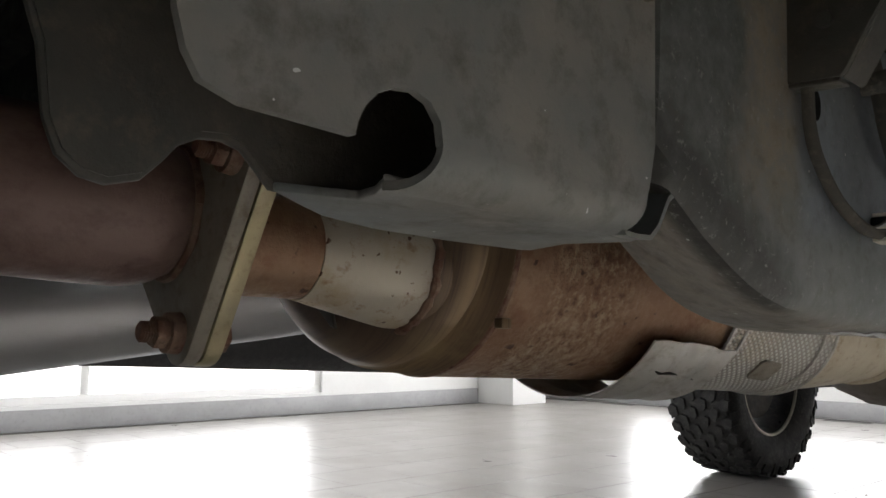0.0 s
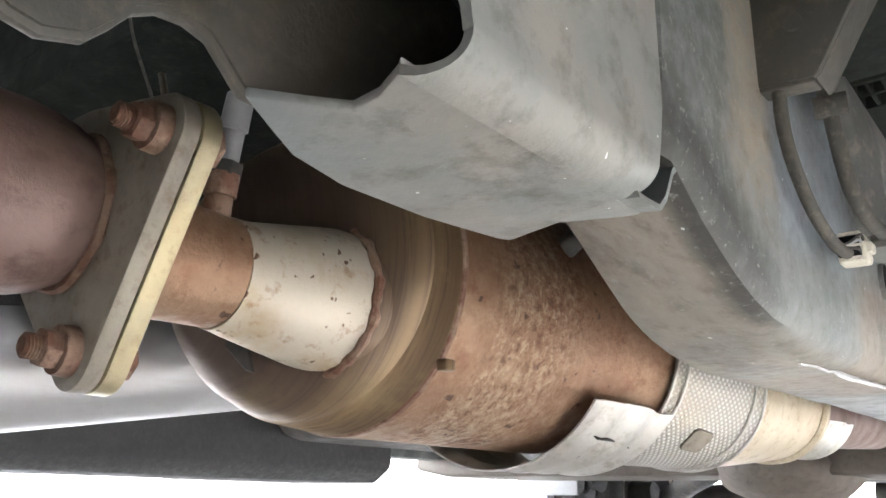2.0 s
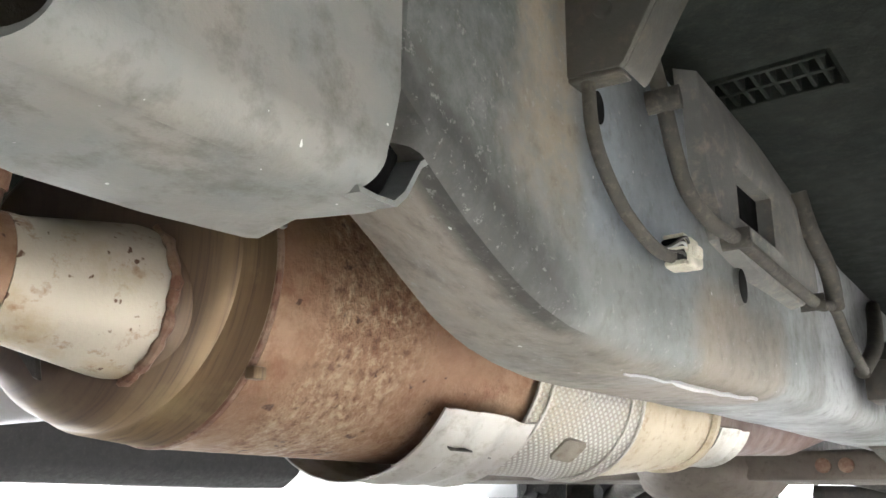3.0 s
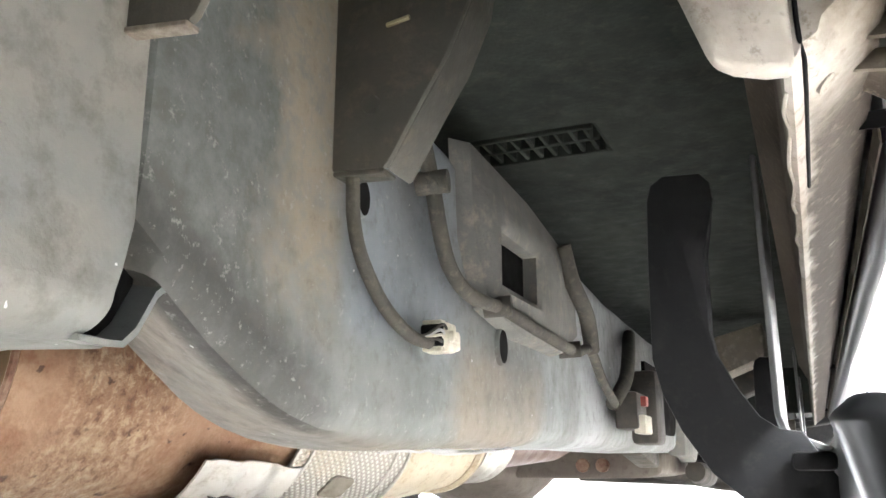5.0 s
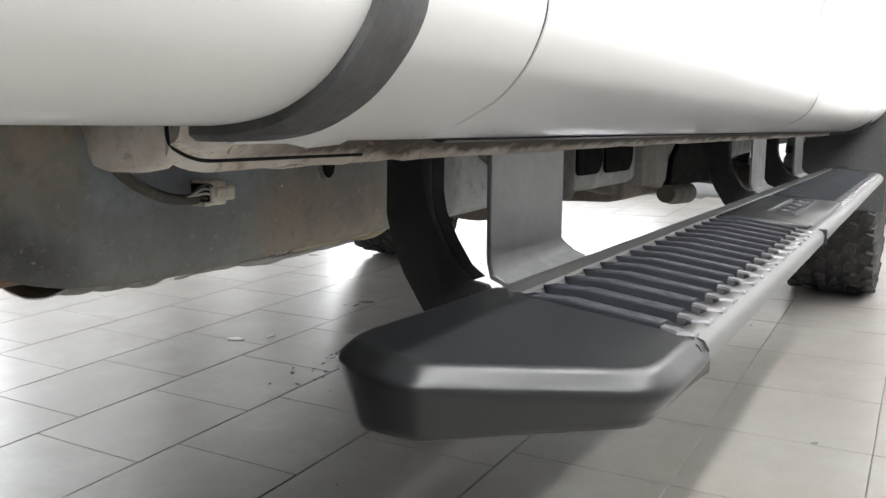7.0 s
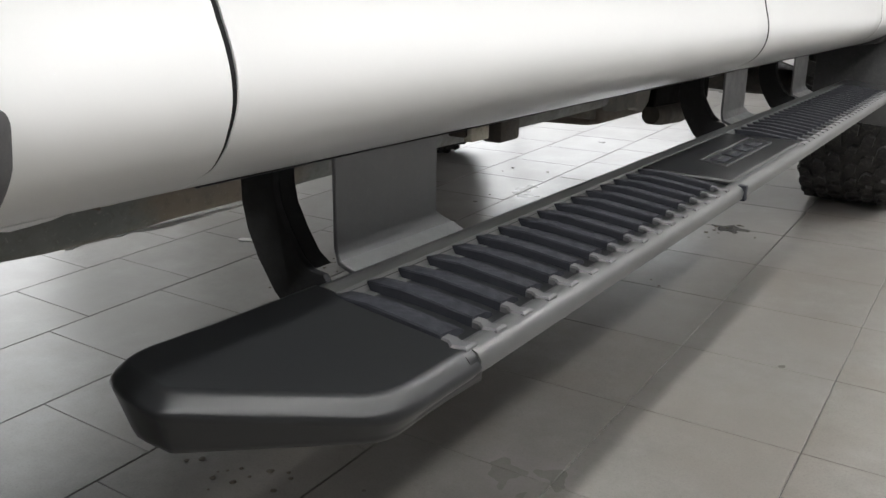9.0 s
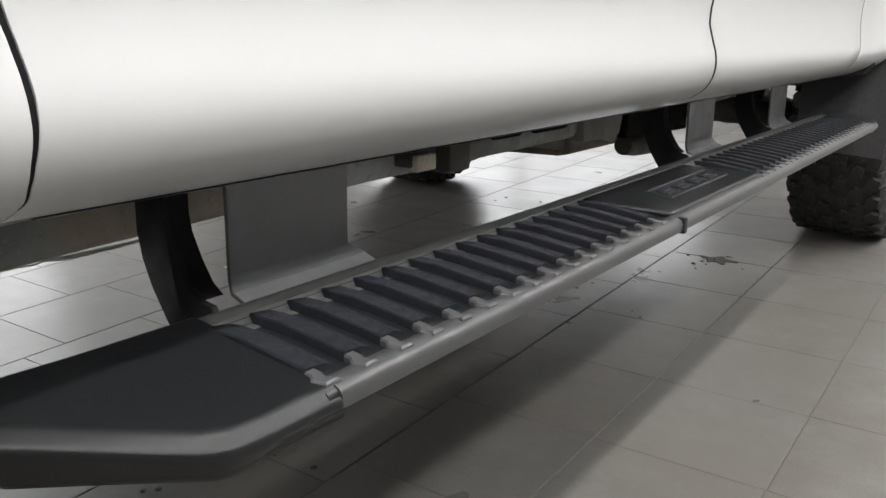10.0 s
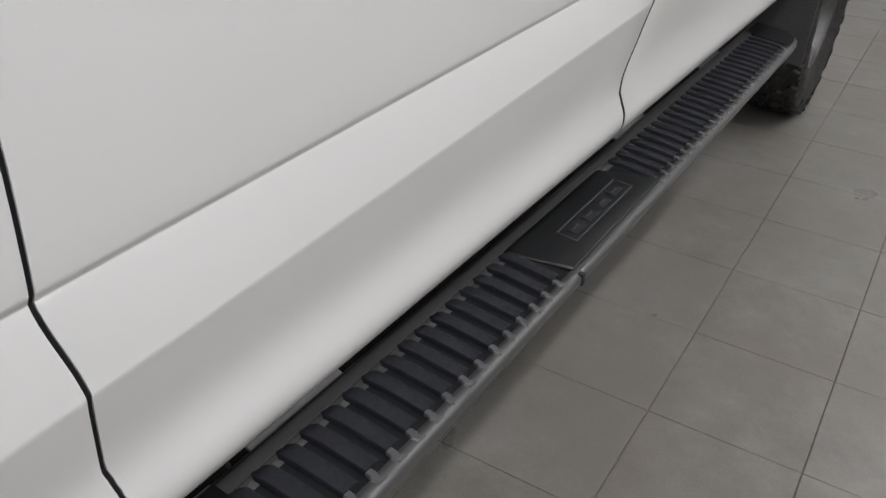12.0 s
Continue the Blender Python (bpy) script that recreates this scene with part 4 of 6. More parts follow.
part("bracket_dimple", sweep([(0.676, 0.3418, 0.655), (0.676, 0.339, 0.655), (0.676, 0.3385, 0.655)], [0.0052, 0.0046, 0.003], 18), M_BRACKET, truck)
part("bracket_slot", softened(prism([(0.684, 0.6955), (0.697, 0.6975), (0.697, 0.6998), (0.684, 0.6978)], "y", 0.3395, 0.3418), 0.0005, 1, 50), M_ZINC, truck)
part("rear_bracket", softened(prism([(0.652, 0.6305), (0.682, 0.627), (0.6845, 0.629), (0.70, 0.66), (0.725, 0.738), (0.652, 0.738)], "y", 0.2, 0.204), 0.001, 2, 50), M_BRACKET, truck, "dark bracket on the sleeve")
part("rear_bracket_foot", softened(prism([(0.652, 0.628), (0.682, 0.6245), (0.682, 0.627), (0.652, 0.6305)], "y", 0.199, 0.206), 0.0006, 1, 50), M_ROCKER, truck)
# pressed outrigger with a square window
bm = bmesh.new()
oy, oz = (0.5, 0.505, 0.53, 0.60, 0.70, 0.78, 0.82, 0.83, 0.80, 0.62, 0.51), (0.692, 0.625, 0.59, 0.577, 0.576, 0.588, 0.61, 0.64, 0.672, 0.686, 0.70)
wy0, wy1, wz0, wz1 = 0.549, 0.636, 0.605, 0.644
loop_in = [(wy0 + 0.0, wz1), (wy0, (wz0 + wz1) / 2), (wy0, wz0), ((wy0 + wy1) / 2, wz0), (wy1, wz0), (wy1, (wz0 + wz1) / 2), (wy1, wz1), ((wy0 + wy1) / 2, wz1)]
loop_out = [(0.502, 0.695), (0.508, 0.63), (0.535, 0.588), (0.61, 0.577), (0.72, 0.577), (0.775, 0.6), (0.765, 0.668), (0.63, 0.688)]
mid = [((a[0] * 0.45 + b[0] * 0.55), (a[1] * 0.45 + b[1] * 0.55)) for a, b in zip(loop_in, loop_out)]
rings = [[(0.648, y, z) for y, z in loop_in], [(0.67, y, z) for y, z in loop_in], [(0.673, wy0 - 0.006 if y == wy0 else (wy1 + 0.006 if y == wy1 else y), z + (0.005 if z == wz1 else (-0.005 if z == wz0 else 0))) for y, z in loop_in],
         [(0.671, y, z) for y, z in mid], [(0.666, y, z) for y, z in loop_out], [(0.652, y + (y - 0.64) * 0.04, z + (z - 0.63) * 0.06) for y, z in loop_out]]
bm = loft(rings, caps=False)
bmesh.ops.subdivide_edges(bm, edges=bm.edges[:], cuts=1, use_grid_fill=True, smooth=0.6)
part("outrigger", bm, M_OUTRIG, truck, "dusty grey pressed outrigger with a square window")
# black sheet behind the square window, for the shade within
part("recess_shade", block((0.6565, wy0 - 0.004, wz0 - 0.004), (0.6585, wy1 + 0.004, wz1 + 0.004)), M_SHADE, truck)
# holes in the rail: a rim round a black disc that stands for their shade
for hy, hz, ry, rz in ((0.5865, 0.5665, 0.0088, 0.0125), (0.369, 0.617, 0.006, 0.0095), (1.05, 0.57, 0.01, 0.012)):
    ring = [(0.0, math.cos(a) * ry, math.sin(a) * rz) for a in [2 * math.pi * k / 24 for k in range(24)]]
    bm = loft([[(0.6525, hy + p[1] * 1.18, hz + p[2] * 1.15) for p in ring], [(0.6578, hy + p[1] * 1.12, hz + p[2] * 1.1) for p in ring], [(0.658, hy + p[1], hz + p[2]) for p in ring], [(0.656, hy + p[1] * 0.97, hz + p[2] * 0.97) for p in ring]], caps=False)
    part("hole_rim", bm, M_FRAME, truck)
    part("hole_shade", loft([[(0.6583, hy + p[1], hz + p[2]) for p in ring], [(0.62, hy + p[1], hz + p[2]) for p in ring]]), M_SHADE, truck, "black disc for the shade of an oval hole")
# pockets: black plates on the rail, coloured as shade, not cut in
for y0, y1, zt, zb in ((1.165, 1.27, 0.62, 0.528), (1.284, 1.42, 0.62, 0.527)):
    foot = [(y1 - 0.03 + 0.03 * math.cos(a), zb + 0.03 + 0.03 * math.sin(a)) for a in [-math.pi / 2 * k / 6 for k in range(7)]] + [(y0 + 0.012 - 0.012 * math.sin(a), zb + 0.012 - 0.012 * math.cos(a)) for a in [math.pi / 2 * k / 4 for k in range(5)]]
    part("pocket_shade", prism([(y1, zt)] + foot + [(y0, zt)], "x", 0.645, 0.6592), M_SHADE, truck, "black plate for the shade of a rail pocket")
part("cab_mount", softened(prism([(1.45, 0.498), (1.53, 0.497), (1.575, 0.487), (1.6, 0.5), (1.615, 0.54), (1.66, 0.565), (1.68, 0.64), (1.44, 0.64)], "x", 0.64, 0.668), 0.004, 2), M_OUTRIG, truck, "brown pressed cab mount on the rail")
# the shade behind the mount is a black plate too
part("mount_shade", softened(prism([(1.62, 0.49), (1.95, 0.48), (1.95, 0.64), (1.69, 0.64), (1.665, 0.56), (1.63, 0.54)], "x", 0.65, 0.672), 0.003, 1), M_SHADE, truck, "black plate for the shade behind the cab mount")
part("mount_tube", sweep([(0.655, 1.65, 0.472), (0.656, 1.7, 0.468), (0.657, 1.8, 0.464), (0.657, 1.81, 0.464)], [0.018, 0.021, 0.022, 0.018], 24), M_DARKSTEEL, truck, "dull grey tube beside the rail")


# ---- wiring ----
part("wiring_harness", sweep(spline([(0.662, 0.349, 0.64), (0.663, 0.348, 0.617), (0.663, 0.350, 0.598), (0.664, 0.358, 0.58), (0.665, 0.380, 0.561), (0.667, 0.407, 0.5495), (0.669, 0.428, 0.548)], 8), 0.0037, 10),
     M_HARNESS, truck, "taped wiring harness")
part("wiring_harness", sweep(spline([(0.667, 0.40, 0.70), (0.667, 0.418, 0.675), (0.668, 0.433, 0.645), (0.669, 0.446, 0.612), (0.669, 0.463, 0.595), (0.67, 0.494, 0.586), (0.67, 0.555, 0.588), (0.671, 0.635, 0.584), (0.672, 0.74, 0.581),
                                     (0.672, 0.80, 0.589), (0.672, 0.845, 0.565), (0.672, 0.9, 0.545)], 8), 0.0049, 10), M_HARNESS, truck, "long taped wiring harness")
part("wiring_harness", sweep(spline([(0.672, 0.712, 0.672), (0.675, 0.728, 0.643), (0.676, 0.775, 0.618), (0.674, 0.798, 0.588)], 8), 0.0075, 10), M_HARNESS, truck)
part("wiring_harness", sweep(spline([(0.67, 0.9, 0.545), (0.675, 0.95, 0.575), (0.67, 1.0, 0.61), (0.66, 1.06, 0.64)], 8), 0.008, 10), M_HARNESS, truck)
for cy, cz in ((0.433, 0.643), (0.545, 0.5875), (0.735, 0.581), (0.73, 0.642)):
    part("harness_clip", sweep([(0.66, cy - 0.004, cz), (0.679, cy, cz + 0.001)], 0.0072, 12), M_HARNESS, truck)
conn = part("connector", softened(block((0.662, 0.434, 0.5435), (0.678, 0.4475, 0.5605)), 0.0022, 3), M_PLASTIC, truck, "cream plastic electrical connector with bare wires")
part("connector_shell", softened(block((0.6635, 0.446, 0.546), (0.6765, 0.4575, 0.557)), 0.002, 3), M_PLASTIC, conn)
part("connector_latch", softened(block((0.6765, 0.4355, 0.549), (0.681, 0.4455, 0.5555)), 0.0014, 2), M_PLASTIC, conn)
for z0, z1 in ((0.5432, 0.546), (0.5585, 0.561)):
    part("connector_lug", softened(block((0.6645, 0.428, z0), (0.6765, 0.4345, z1)), 0.0008, 2), M_PLASTIC, conn)
part("connector_socket", softened(block((0.6635, 0.4275, 0.546), (0.6755, 0.4345, 0.5585)), 0.001, 1), M_SEAL, conn, "dark open socket")
for k, wire in enumerate((M_DARKSTEEL, M_PLASTIC, M_ALU, M_DARKSTEEL)):
    part("connector_wire", sweep(spline([(0.672 + 0.0015 * k, 0.436, 0.5475 + 0.0028 * k), (0.676 + 0.001 * (k % 2), 0.428, 0.549 + 0.003 * k), (0.6715, 0.421, 0.5495 + 0.0008 * k), (0.668, 0.412, 0.549)], 5), 0.0009, 6), wire, conn)
plugc = part("connector", softened(block((0.665, 0.93, 0.52), (0.69, 0.985, 0.56)), 0.003, 2), M_DARKSTEEL, truck, "dark connector block with a red tab")
part("connector_tab", softened(block((0.686, 0.95, 0.545), (0.696, 0.965, 0.556)), 0.0015, 2), M_REDTAB, plugc)
part("connector_shell", softened(block((0.684, 0.935, 0.515), (0.697, 0.975, 0.535)), 0.002, 2), M_PLASTIC, plugc)
part("connector_shell", softened(block((0.668, 1.0, 0.505), (0.70, 1.05, 0.59)), 0.006, 2), M_DARKSTEEL, plugc)
part("foil_strip", rough_up(sweep(spline([(0.632, 0.44, 0.4885), (0.636, 0.5, 0.4905), (0.64, 0.56, 0.49), (0.644, 0.64, 0.494)], 6), [0.0008] * 7 + [0.002] * 6 + [0.0015] * 6, 6), 0.0015, 90), M_ALU, truck, "crumpled bright foil strip")


# ---- exhaust ----
part("exhaust_pipe", turned([(-1.1, 0.335, 0.56, 0.047), (-0.5, 0.352, 0.556, 0.047), (-0.1, 0.366, 0.55, 0.0475), (0.05, 0.373, 0.547, 0.0485), (0.078, 0.3745, 0.5465, 0.0482), (0.09, 0.375, 0.546, 0.0468), (0.099, 0.3755, 0.546, 0.0442), (0.106, 0.376, 0.546, 0.0405), (0.113, 0.376, 0.546, 0.0375)]),
     M_RUSTPIPE, truck, "rust-brown exhaust pipe")
part("weld_bead", sweep([(0.3755 + 0.0405 * math.cos(a) + 0.0008 * math.sin(a * 9), 0.1105, 0.546 + 0.0405 * math.sin(a) + 0.0008 * math.cos(a * 7)) for a in [2 * math.pi * k / 40 for k in range(41)]], 0.0028, 6), M_BOLT, truck)


BOLTS = ((0.396, 0.4725), (0.451, 0.5715), (0.312, 0.583))


def flange(y0, y1, mat, label):
    """A three-bolt flange: a disc with rounded eyes, straight between them."""
    discs = [(bx, bz, 0.019) for bx, bz in BOLTS] + [(0.377, 0.5455, 0.057)]
    outline = []
    for k in range(96):
        u, w = math.cos(2 * math.pi * k / 96), math.sin(2 * math.pi * k / 96)
        cx, cz, r = max(discs, key=lambda d: d[0] * u + d[1] * w + d[2])
        outline.append((cx + r * u, cz + r * w))
    return part("flange", softened(prism(outline, "y", y0, y1), 0.0018, 2, 50), mat, truck, label)


flange(0.1125, 0.1225, M_FLANGE, "grey-brown pipe flange")
flange(0.1232, 0.1345, M_ZINC, "yellow zinc-plated flange")
for bx, bz in BOLTS:
    bolt = part("bolt", sweep([(bx, 0.089, bz), (bx, 0.091, bz), (bx, 0.105, bz)], [0.0044, 0.0055, 0.0055], 14), M_BOLT, truck, "rusted flange bolt")
    part("nut", softened(sweep([(bx, 0.097, bz), (bx, 0.105, bz)], 0.0098, 6), 0.0011, 2, 40), M_BOLT, bolt)
    part("washer", sweep([(bx, 0.105, bz), (bx, 0.1125, bz)], [0.0118, 0.0125], 22), M_BOLT, bolt)
    part("bolt_head", softened(sweep([(bx, 0.1345, bz), (bx, 0.143, bz)], 0.011, 6), 0.0012, 2, 40), M_BOLT, bolt)
    for k in range(5):
        part("thread", sweep([(bx + 0.0057 * math.cos(a), 0.0905 + 0.0016 * k, bz + 0.0057 * math.sin(a)) for a in [2 * math.pi * i / 14 for i in range(15)]], 0.0006, 5), M_BOLT, bolt)
part("neck_pipe", turned([(0.128, 0.384, 0.533, 0.036), (0.142, 0.3845, 0.5325, 0.0352), (0.17, 0.3855, 0.532, 0.0335), (0.195, 0.3865, 0.5315, 0.0325), (0.222, 0.387, 0.531, 0.032)]), M_RUSTCAN, truck, "rusted neck pipe")
part("inlet_cone", turned([(0.197, 0.3866, 0.5312, 0.0331), (0.204, 0.387, 0.5306, 0.0336), (0.209, 0.3873, 0.53, 0.0344), (0.2762, 0.389, 0.53, 0.0472), (0.278, 0.389, 0.53, 0.0469)]), M_CONE, truck, "pale steel inlet cone")
# catalytic can: turned end with fine rings, joint band, body, taper
dome = [(0.252, 0.362, 0.553, 0.03), (0.2535, 0.36, 0.554, 0.052), (0.258, 0.358, 0.555, 0.072), (0.266, 0.357, 0.555, 0.0865), (0.276, 0.3565, 0.5555, 0.0955), (0.288, 0.356, 0.556, 0.1005)]
y, k = 0.2895, 0
while y < 0.332:
    dome.append((y, 0.356, 0.556, 0.1012 + 0.0045 * (y - 0.289) / 0.043 + (0.0011 if k % 2 else -0.0006)))
    y, k = y + 0.0021, k + 1
dome_rings = [[(px, py + 0.36 * (px - 0.356) * max(0, 1 - (ry - 0.252) / 0.078) ** 1.0, pz) for px, py, pz in circle_y(ry, cx, cz, r, 72)] for ry, cx, cz, r in dome]
part("can_end", loft(dome_rings), M_DOME, truck, "turned heat-tinted end of the converter")


bead = []
for k in range(57):
    a = 2 * math.pi * k / 56
    bead.append((0.389 + 0.048 * math.cos(a) + 0.0007 * math.sin(a * 13), 0.2785 + 0.0007 * math.sin(a * 9), 0.53 + 0.048 * math.sin(a) + 0.0007 * math.cos(a * 11)))
part("cone_collar", turned([(0.2762, 0.389, 0.53, 0.047), (0.279, 0.389, 0.53, 0.0478), (0.286, 0.389, 0.53, 0.0484), (0.3, 0.389, 0.53, 0.052)]), M_DOME, truck, "heat-tinted collar")
part("cone_weld", sweep(bead, [0.0034 + 0.0009 * math.sin(k * 2.3) for k in range(57)], 8), M_BOLT, truck, "dark brown weld bead")
part("joint_band", turned([(0.330, 0.3555, 0.556, 0.1062), (0.3315, 0.3555, 0.556, 0.1077), (0.3348, 0.3555, 0.556, 0.1078), (0.336, 0.3555, 0.556, 0.1066)], 72), M_BOLT, truck, "thin joint band")
part("band_end", softened(block((0.4425, 0.3285, 0.4865), (0.4505, 0.3385, 0.494)), 0.001, 2), M_DOME, truck)
bm = turned([(0.336 + 0.0095 * k, 0.3555 + 0.00055 * k * 0.3, 0.556, 0.107) for k in range(20)] + [(0.535, 0.36, 0.5555, 0.1066), (0.552, 0.364, 0.554, 0.1055), (0.575, 0.372, 0.5505, 0.1015), (0.602, 0.3835, 0.546, 0.0965), (0.63, 0.39, 0.543, 0.094)], 84)
for v in bm.verts:
    if v.co.y < 0.53:
        d = Vector((v.co.x - 0.357, 0, v.co.z - 0.556)).normalized()
        pit = max(0, noise.noise(v.co * 60)) * max(0, 1 - abs(v.co.y - 0.43) / 0.08)
        v.co -= d * 0.0022 * pit
part("converter_can", bm, M_RUSTCAN, truck, "rusted, pitted converter body")
part("can_boss", cylinder((0.452, 0.475, 0.6), (0.47, 0.475, 0.612), 0.009, 16, width=0.0015), M_DARKSTEEL, truck)


def foil(rows, name, mat, label, n=64):
    """A wrapped sleeve with an unrolled UV in metres, for its embossing."""
    bm = turned(rows, n, caps=False)
    uv = bm.loops.layers.uv.new("u")
    for f in bm.faces:
        angs = [math.atan2(l.vert.co.z - 0.535, l.vert.co.x - 0.4) for l in f.loops]
        for l, a in zip(f.loops, angs):
            if max(angs) - min(angs) > math.pi and a < 0:
                a += 2 * math.pi
            l[uv].uv = (a * 0.1, l.vert.co.y)
    return part(name, bm, mat, truck, label)


foil([(0.606, 0.3855, 0.545, 0.099), (0.607, 0.386, 0.545, 0.1005), (0.64, 0.3965, 0.5395, 0.097), (0.68, 0.409, 0.533, 0.091), (0.715, 0.42, 0.527, 0.0855), (0.75, 0.4305, 0.521, 0.081), (0.752, 0.431, 0.521, 0.079)], "foil_wrap", M_FOIL,
     "embossed silver heat-shield wrap")
for yb, cx, cz, r in ((0.607, 0.386, 0.545, 0.1005), (0.621, 0.391, 0.5425, 0.0995), (0.728, 0.424, 0.5245, 0.0845), (0.746, 0.4295, 0.5215, 0.082)):
    part("wrap_bead", sweep([(p[0], p[1], p[2]) for p in circle_y(yb, cx, cz, r, 48)] + [(cx + r, yb, cz)], 0.0016, 6), M_SHIELD, truck)
lay, tang = Vector((0.0162, 0.075, -0.0037)).normalized(), Vector((0.766, 0, 0.643))
up = tang.cross(lay)
turn = Matrix((tang, lay, up)).transposed().to_4x4()
part("wrap_window", softened(prism([(-0.013, -0.012), (-0.009, -0.016), (0.01, -0.015), (0.0135, -0.01), (0.0125, 0.014), (0.008, 0.018), (-0.009, 0.017), (-0.0135, 0.012)], "z", -0.0012, 0.0022), 0.0008, 1), M_FLANGE, truck, "bare patch in the wrap").matrix_local = Matrix.Translation((0.4667, 0.6763, 0.4635)) @ turn
part("outlet_cone", turned([(0.75, 0.431, 0.5205, 0.078), (0.80, 0.441, 0.5195, 0.0735), (0.86, 0.4525, 0.519, 0.067), (0.9, 0.459, 0.519, 0.0625)]), M_BEIGE, truck, "scorched beige outlet cone")
part("outlet_ring", turned([(0.896, 0.4585, 0.519, 0.064), (0.9, 0.459, 0.519, 0.0675), (0.907, 0.46, 0.519, 0.067), (0.91, 0.4605, 0.519, 0.05)]), M_BEIGE, truck)
part("front_pipe", turned([(0.905, 0.46, 0.519, 0.0475), (1.0, 0.467, 0.521, 0.0465), (1.03, 0.469, 0.522, 0.0495), (1.05, 0.47, 0.523, 0.0495), (1.065, 0.471, 0.5235, 0.046), (1.3, 0.478, 0.535, 0.046), (1.6, 0.47, 0.58, 0.046)]), M_RUSTPIPE, truck,
     "rust-brown front exhaust pipe")


def guard(y0, y1, rows, a0, a1, mat, label, name="heat_guard"):
    """A curved sheet that stands off below a pipe, with pressed ribs."""
    bm = bmesh.new()
    rings = []
    n = 26
    for k in range(15):
        s = k / 14
        y = y0 + (y1 - y0) * s
        cx, cz, r = rows[0][0] + (rows[1][0] - rows[0][0]) * s, rows[0][1] + (rows[1][1] - rows[0][1]) * s, rows[0][2] + (rows[1][2] - rows[0][2]) * s
        rib = 0.0022 * math.cos(s * math.pi * 6)
        edge = 0.006 * noise.noise((s * 4, 1, 2))
        line = []
        for q in range(n + 1):
            a = radians(a0 + edge * 400 + (a1 - a0) * q / n)
            line.append((cx + (r + rib) * math.cos(a), y, cz + (r + rib) * math.sin(a)))
        for q in range(n, -1, -1):
            a = radians(a0 + edge * 400 + (a1 - a0) * q / n)
            line.append((cx + (r + rib + 0.0016) * math.cos(a), y, cz + (r + rib + 0.0016) * math.sin(a)))
        rings.append(line)
    return part(name, loft(rings), mat, truck, label)


guard(0.508, 0.602, ((0.357, 0.553, 0.1175), (0.386, 0.543, 0.1085)), -34, -165, M_SHIELD, "ribbed silver heat guard under the converter")
part("guard_slot", softened(prism([(-0.006, -0.022), (0.006, -0.022), (0.006, 0.022), (-0.006, 0.022)], "z", -0.0007, 0.0007), 0.0004, 1), M_DARKSTEEL, truck).matrix_local = (
    Matrix.Translation((0.4385, 0.556, 0.4605)) @ Matrix.Rotation(radians(40), 4, "Y"))
guard(0.93, 1.01, ((0.462, 0.52, 0.056), (0.467, 0.521, 0.056)), -20, -150, M_SHIELD, "small silver heat guard")
part("gusset", softened(prism([(0.299, 0.526), (0.352, 0.506), (0.362, 0.482), (0.355, 0.484)], "y", 0.247, 0.25), 0.0008, 1, 50), M_DARKSTEEL, truck, "thin triangular steel gusset")
# oxygen sensor with its lead
part("hanging_lead", sweep(spline([(0.255, 0.192, 0.765), (0.263, 0.191, 0.74), (0.275, 0.19, 0.717), (0.291, 0.19, 0.69), (0.306, 0.19, 0.665), (0.322, 0.188, 0.635)], 4), 0.0012, 6), M_HARNESS, truck, "thin grey lead under the floor")
sensor = part("oxygen_sensor", sweep([(0.395, 0.187, 0.556), (0.396, 0.187, 0.572), (0.3962, 0.187, 0.573), (0.3985, 0.187, 0.586)], [0.0082, 0.0082, 0.0098, 0.0098], 18), M_BOLT, truck, "oxygen sensor with a wire lead")
part("sensor_hex", softened(sweep([(0.3985, 0.187, 0.5845), (0.4, 0.187, 0.593)], 0.0102, 6), 0.001, 2, 40), M_DARKSTEEL, sensor)
part("sensor_body", sweep([(0.4, 0.187, 0.593), (0.4035, 0.187, 0.611), (0.404, 0.187, 0.612), (0.4085, 0.187, 0.632), (0.409, 0.187, 0.634)], [0.0072, 0.0072, 0.0086, 0.0082, 0.0055], 18), M_GREYSTEEL, sensor)
part("sensor_grommet", sweep([(0.409, 0.187, 0.634), (0.41, 0.187, 0.64)], [0.0045, 0.0035], 14), M_DARKSTEEL, sensor)
for k in range(2):
    part("sensor_lead", sweep(spline([(0.41, 0.186 + 0.003 * k, 0.64), (0.416 + 0.002 * k, 0.187, 0.648), (0.435, 0.188, 0.648 + 0.003 * k), (0.457, 0.186, 0.652), (0.49, 0.17, 0.675), (0.52, 0.16, 0.74)], 6), 0.0024, 8), M_DARKSTEEL if k else M_SHIELD, sensor)
part("brake_line", sweep(spline([(0.228, 0.25, 0.70), (0.215, 0.25, 0.735), (0.19, 0.25, 0.79), (0.16, 0.25, 0.84)], 6), 0.003, 8), M_FRAME, truck, "thin grey line")

# ---- driveline and cross structure ----
part("driveshaft", sweep([(0.07, -0.31, 0.4187), (0.07, 0.62, 0.572), (0.07, 0.64, 0.575), (0.07, 0.70, 0.586)], [0.0515, 0.0515, 0.047, 0.03], 48), M_ALU, truck, "dull aluminium driveshaft")
part("gearbox", softened(block((-0.2, 0.72, 0.49), (0.13, 1.7, 0.72)), 0.04, 3), M_DARKSTEEL, truck, "dark oily gearbox housing")
part("mount_gusset", softened(prism([(1.33, 0.499), (1.46, 0.48), (1.475, 0.479), (1.48, 0.515), (1.33, 0.515)], "x", 0.585, 0.62), 0.004, 2), M_BRACKET, truck)
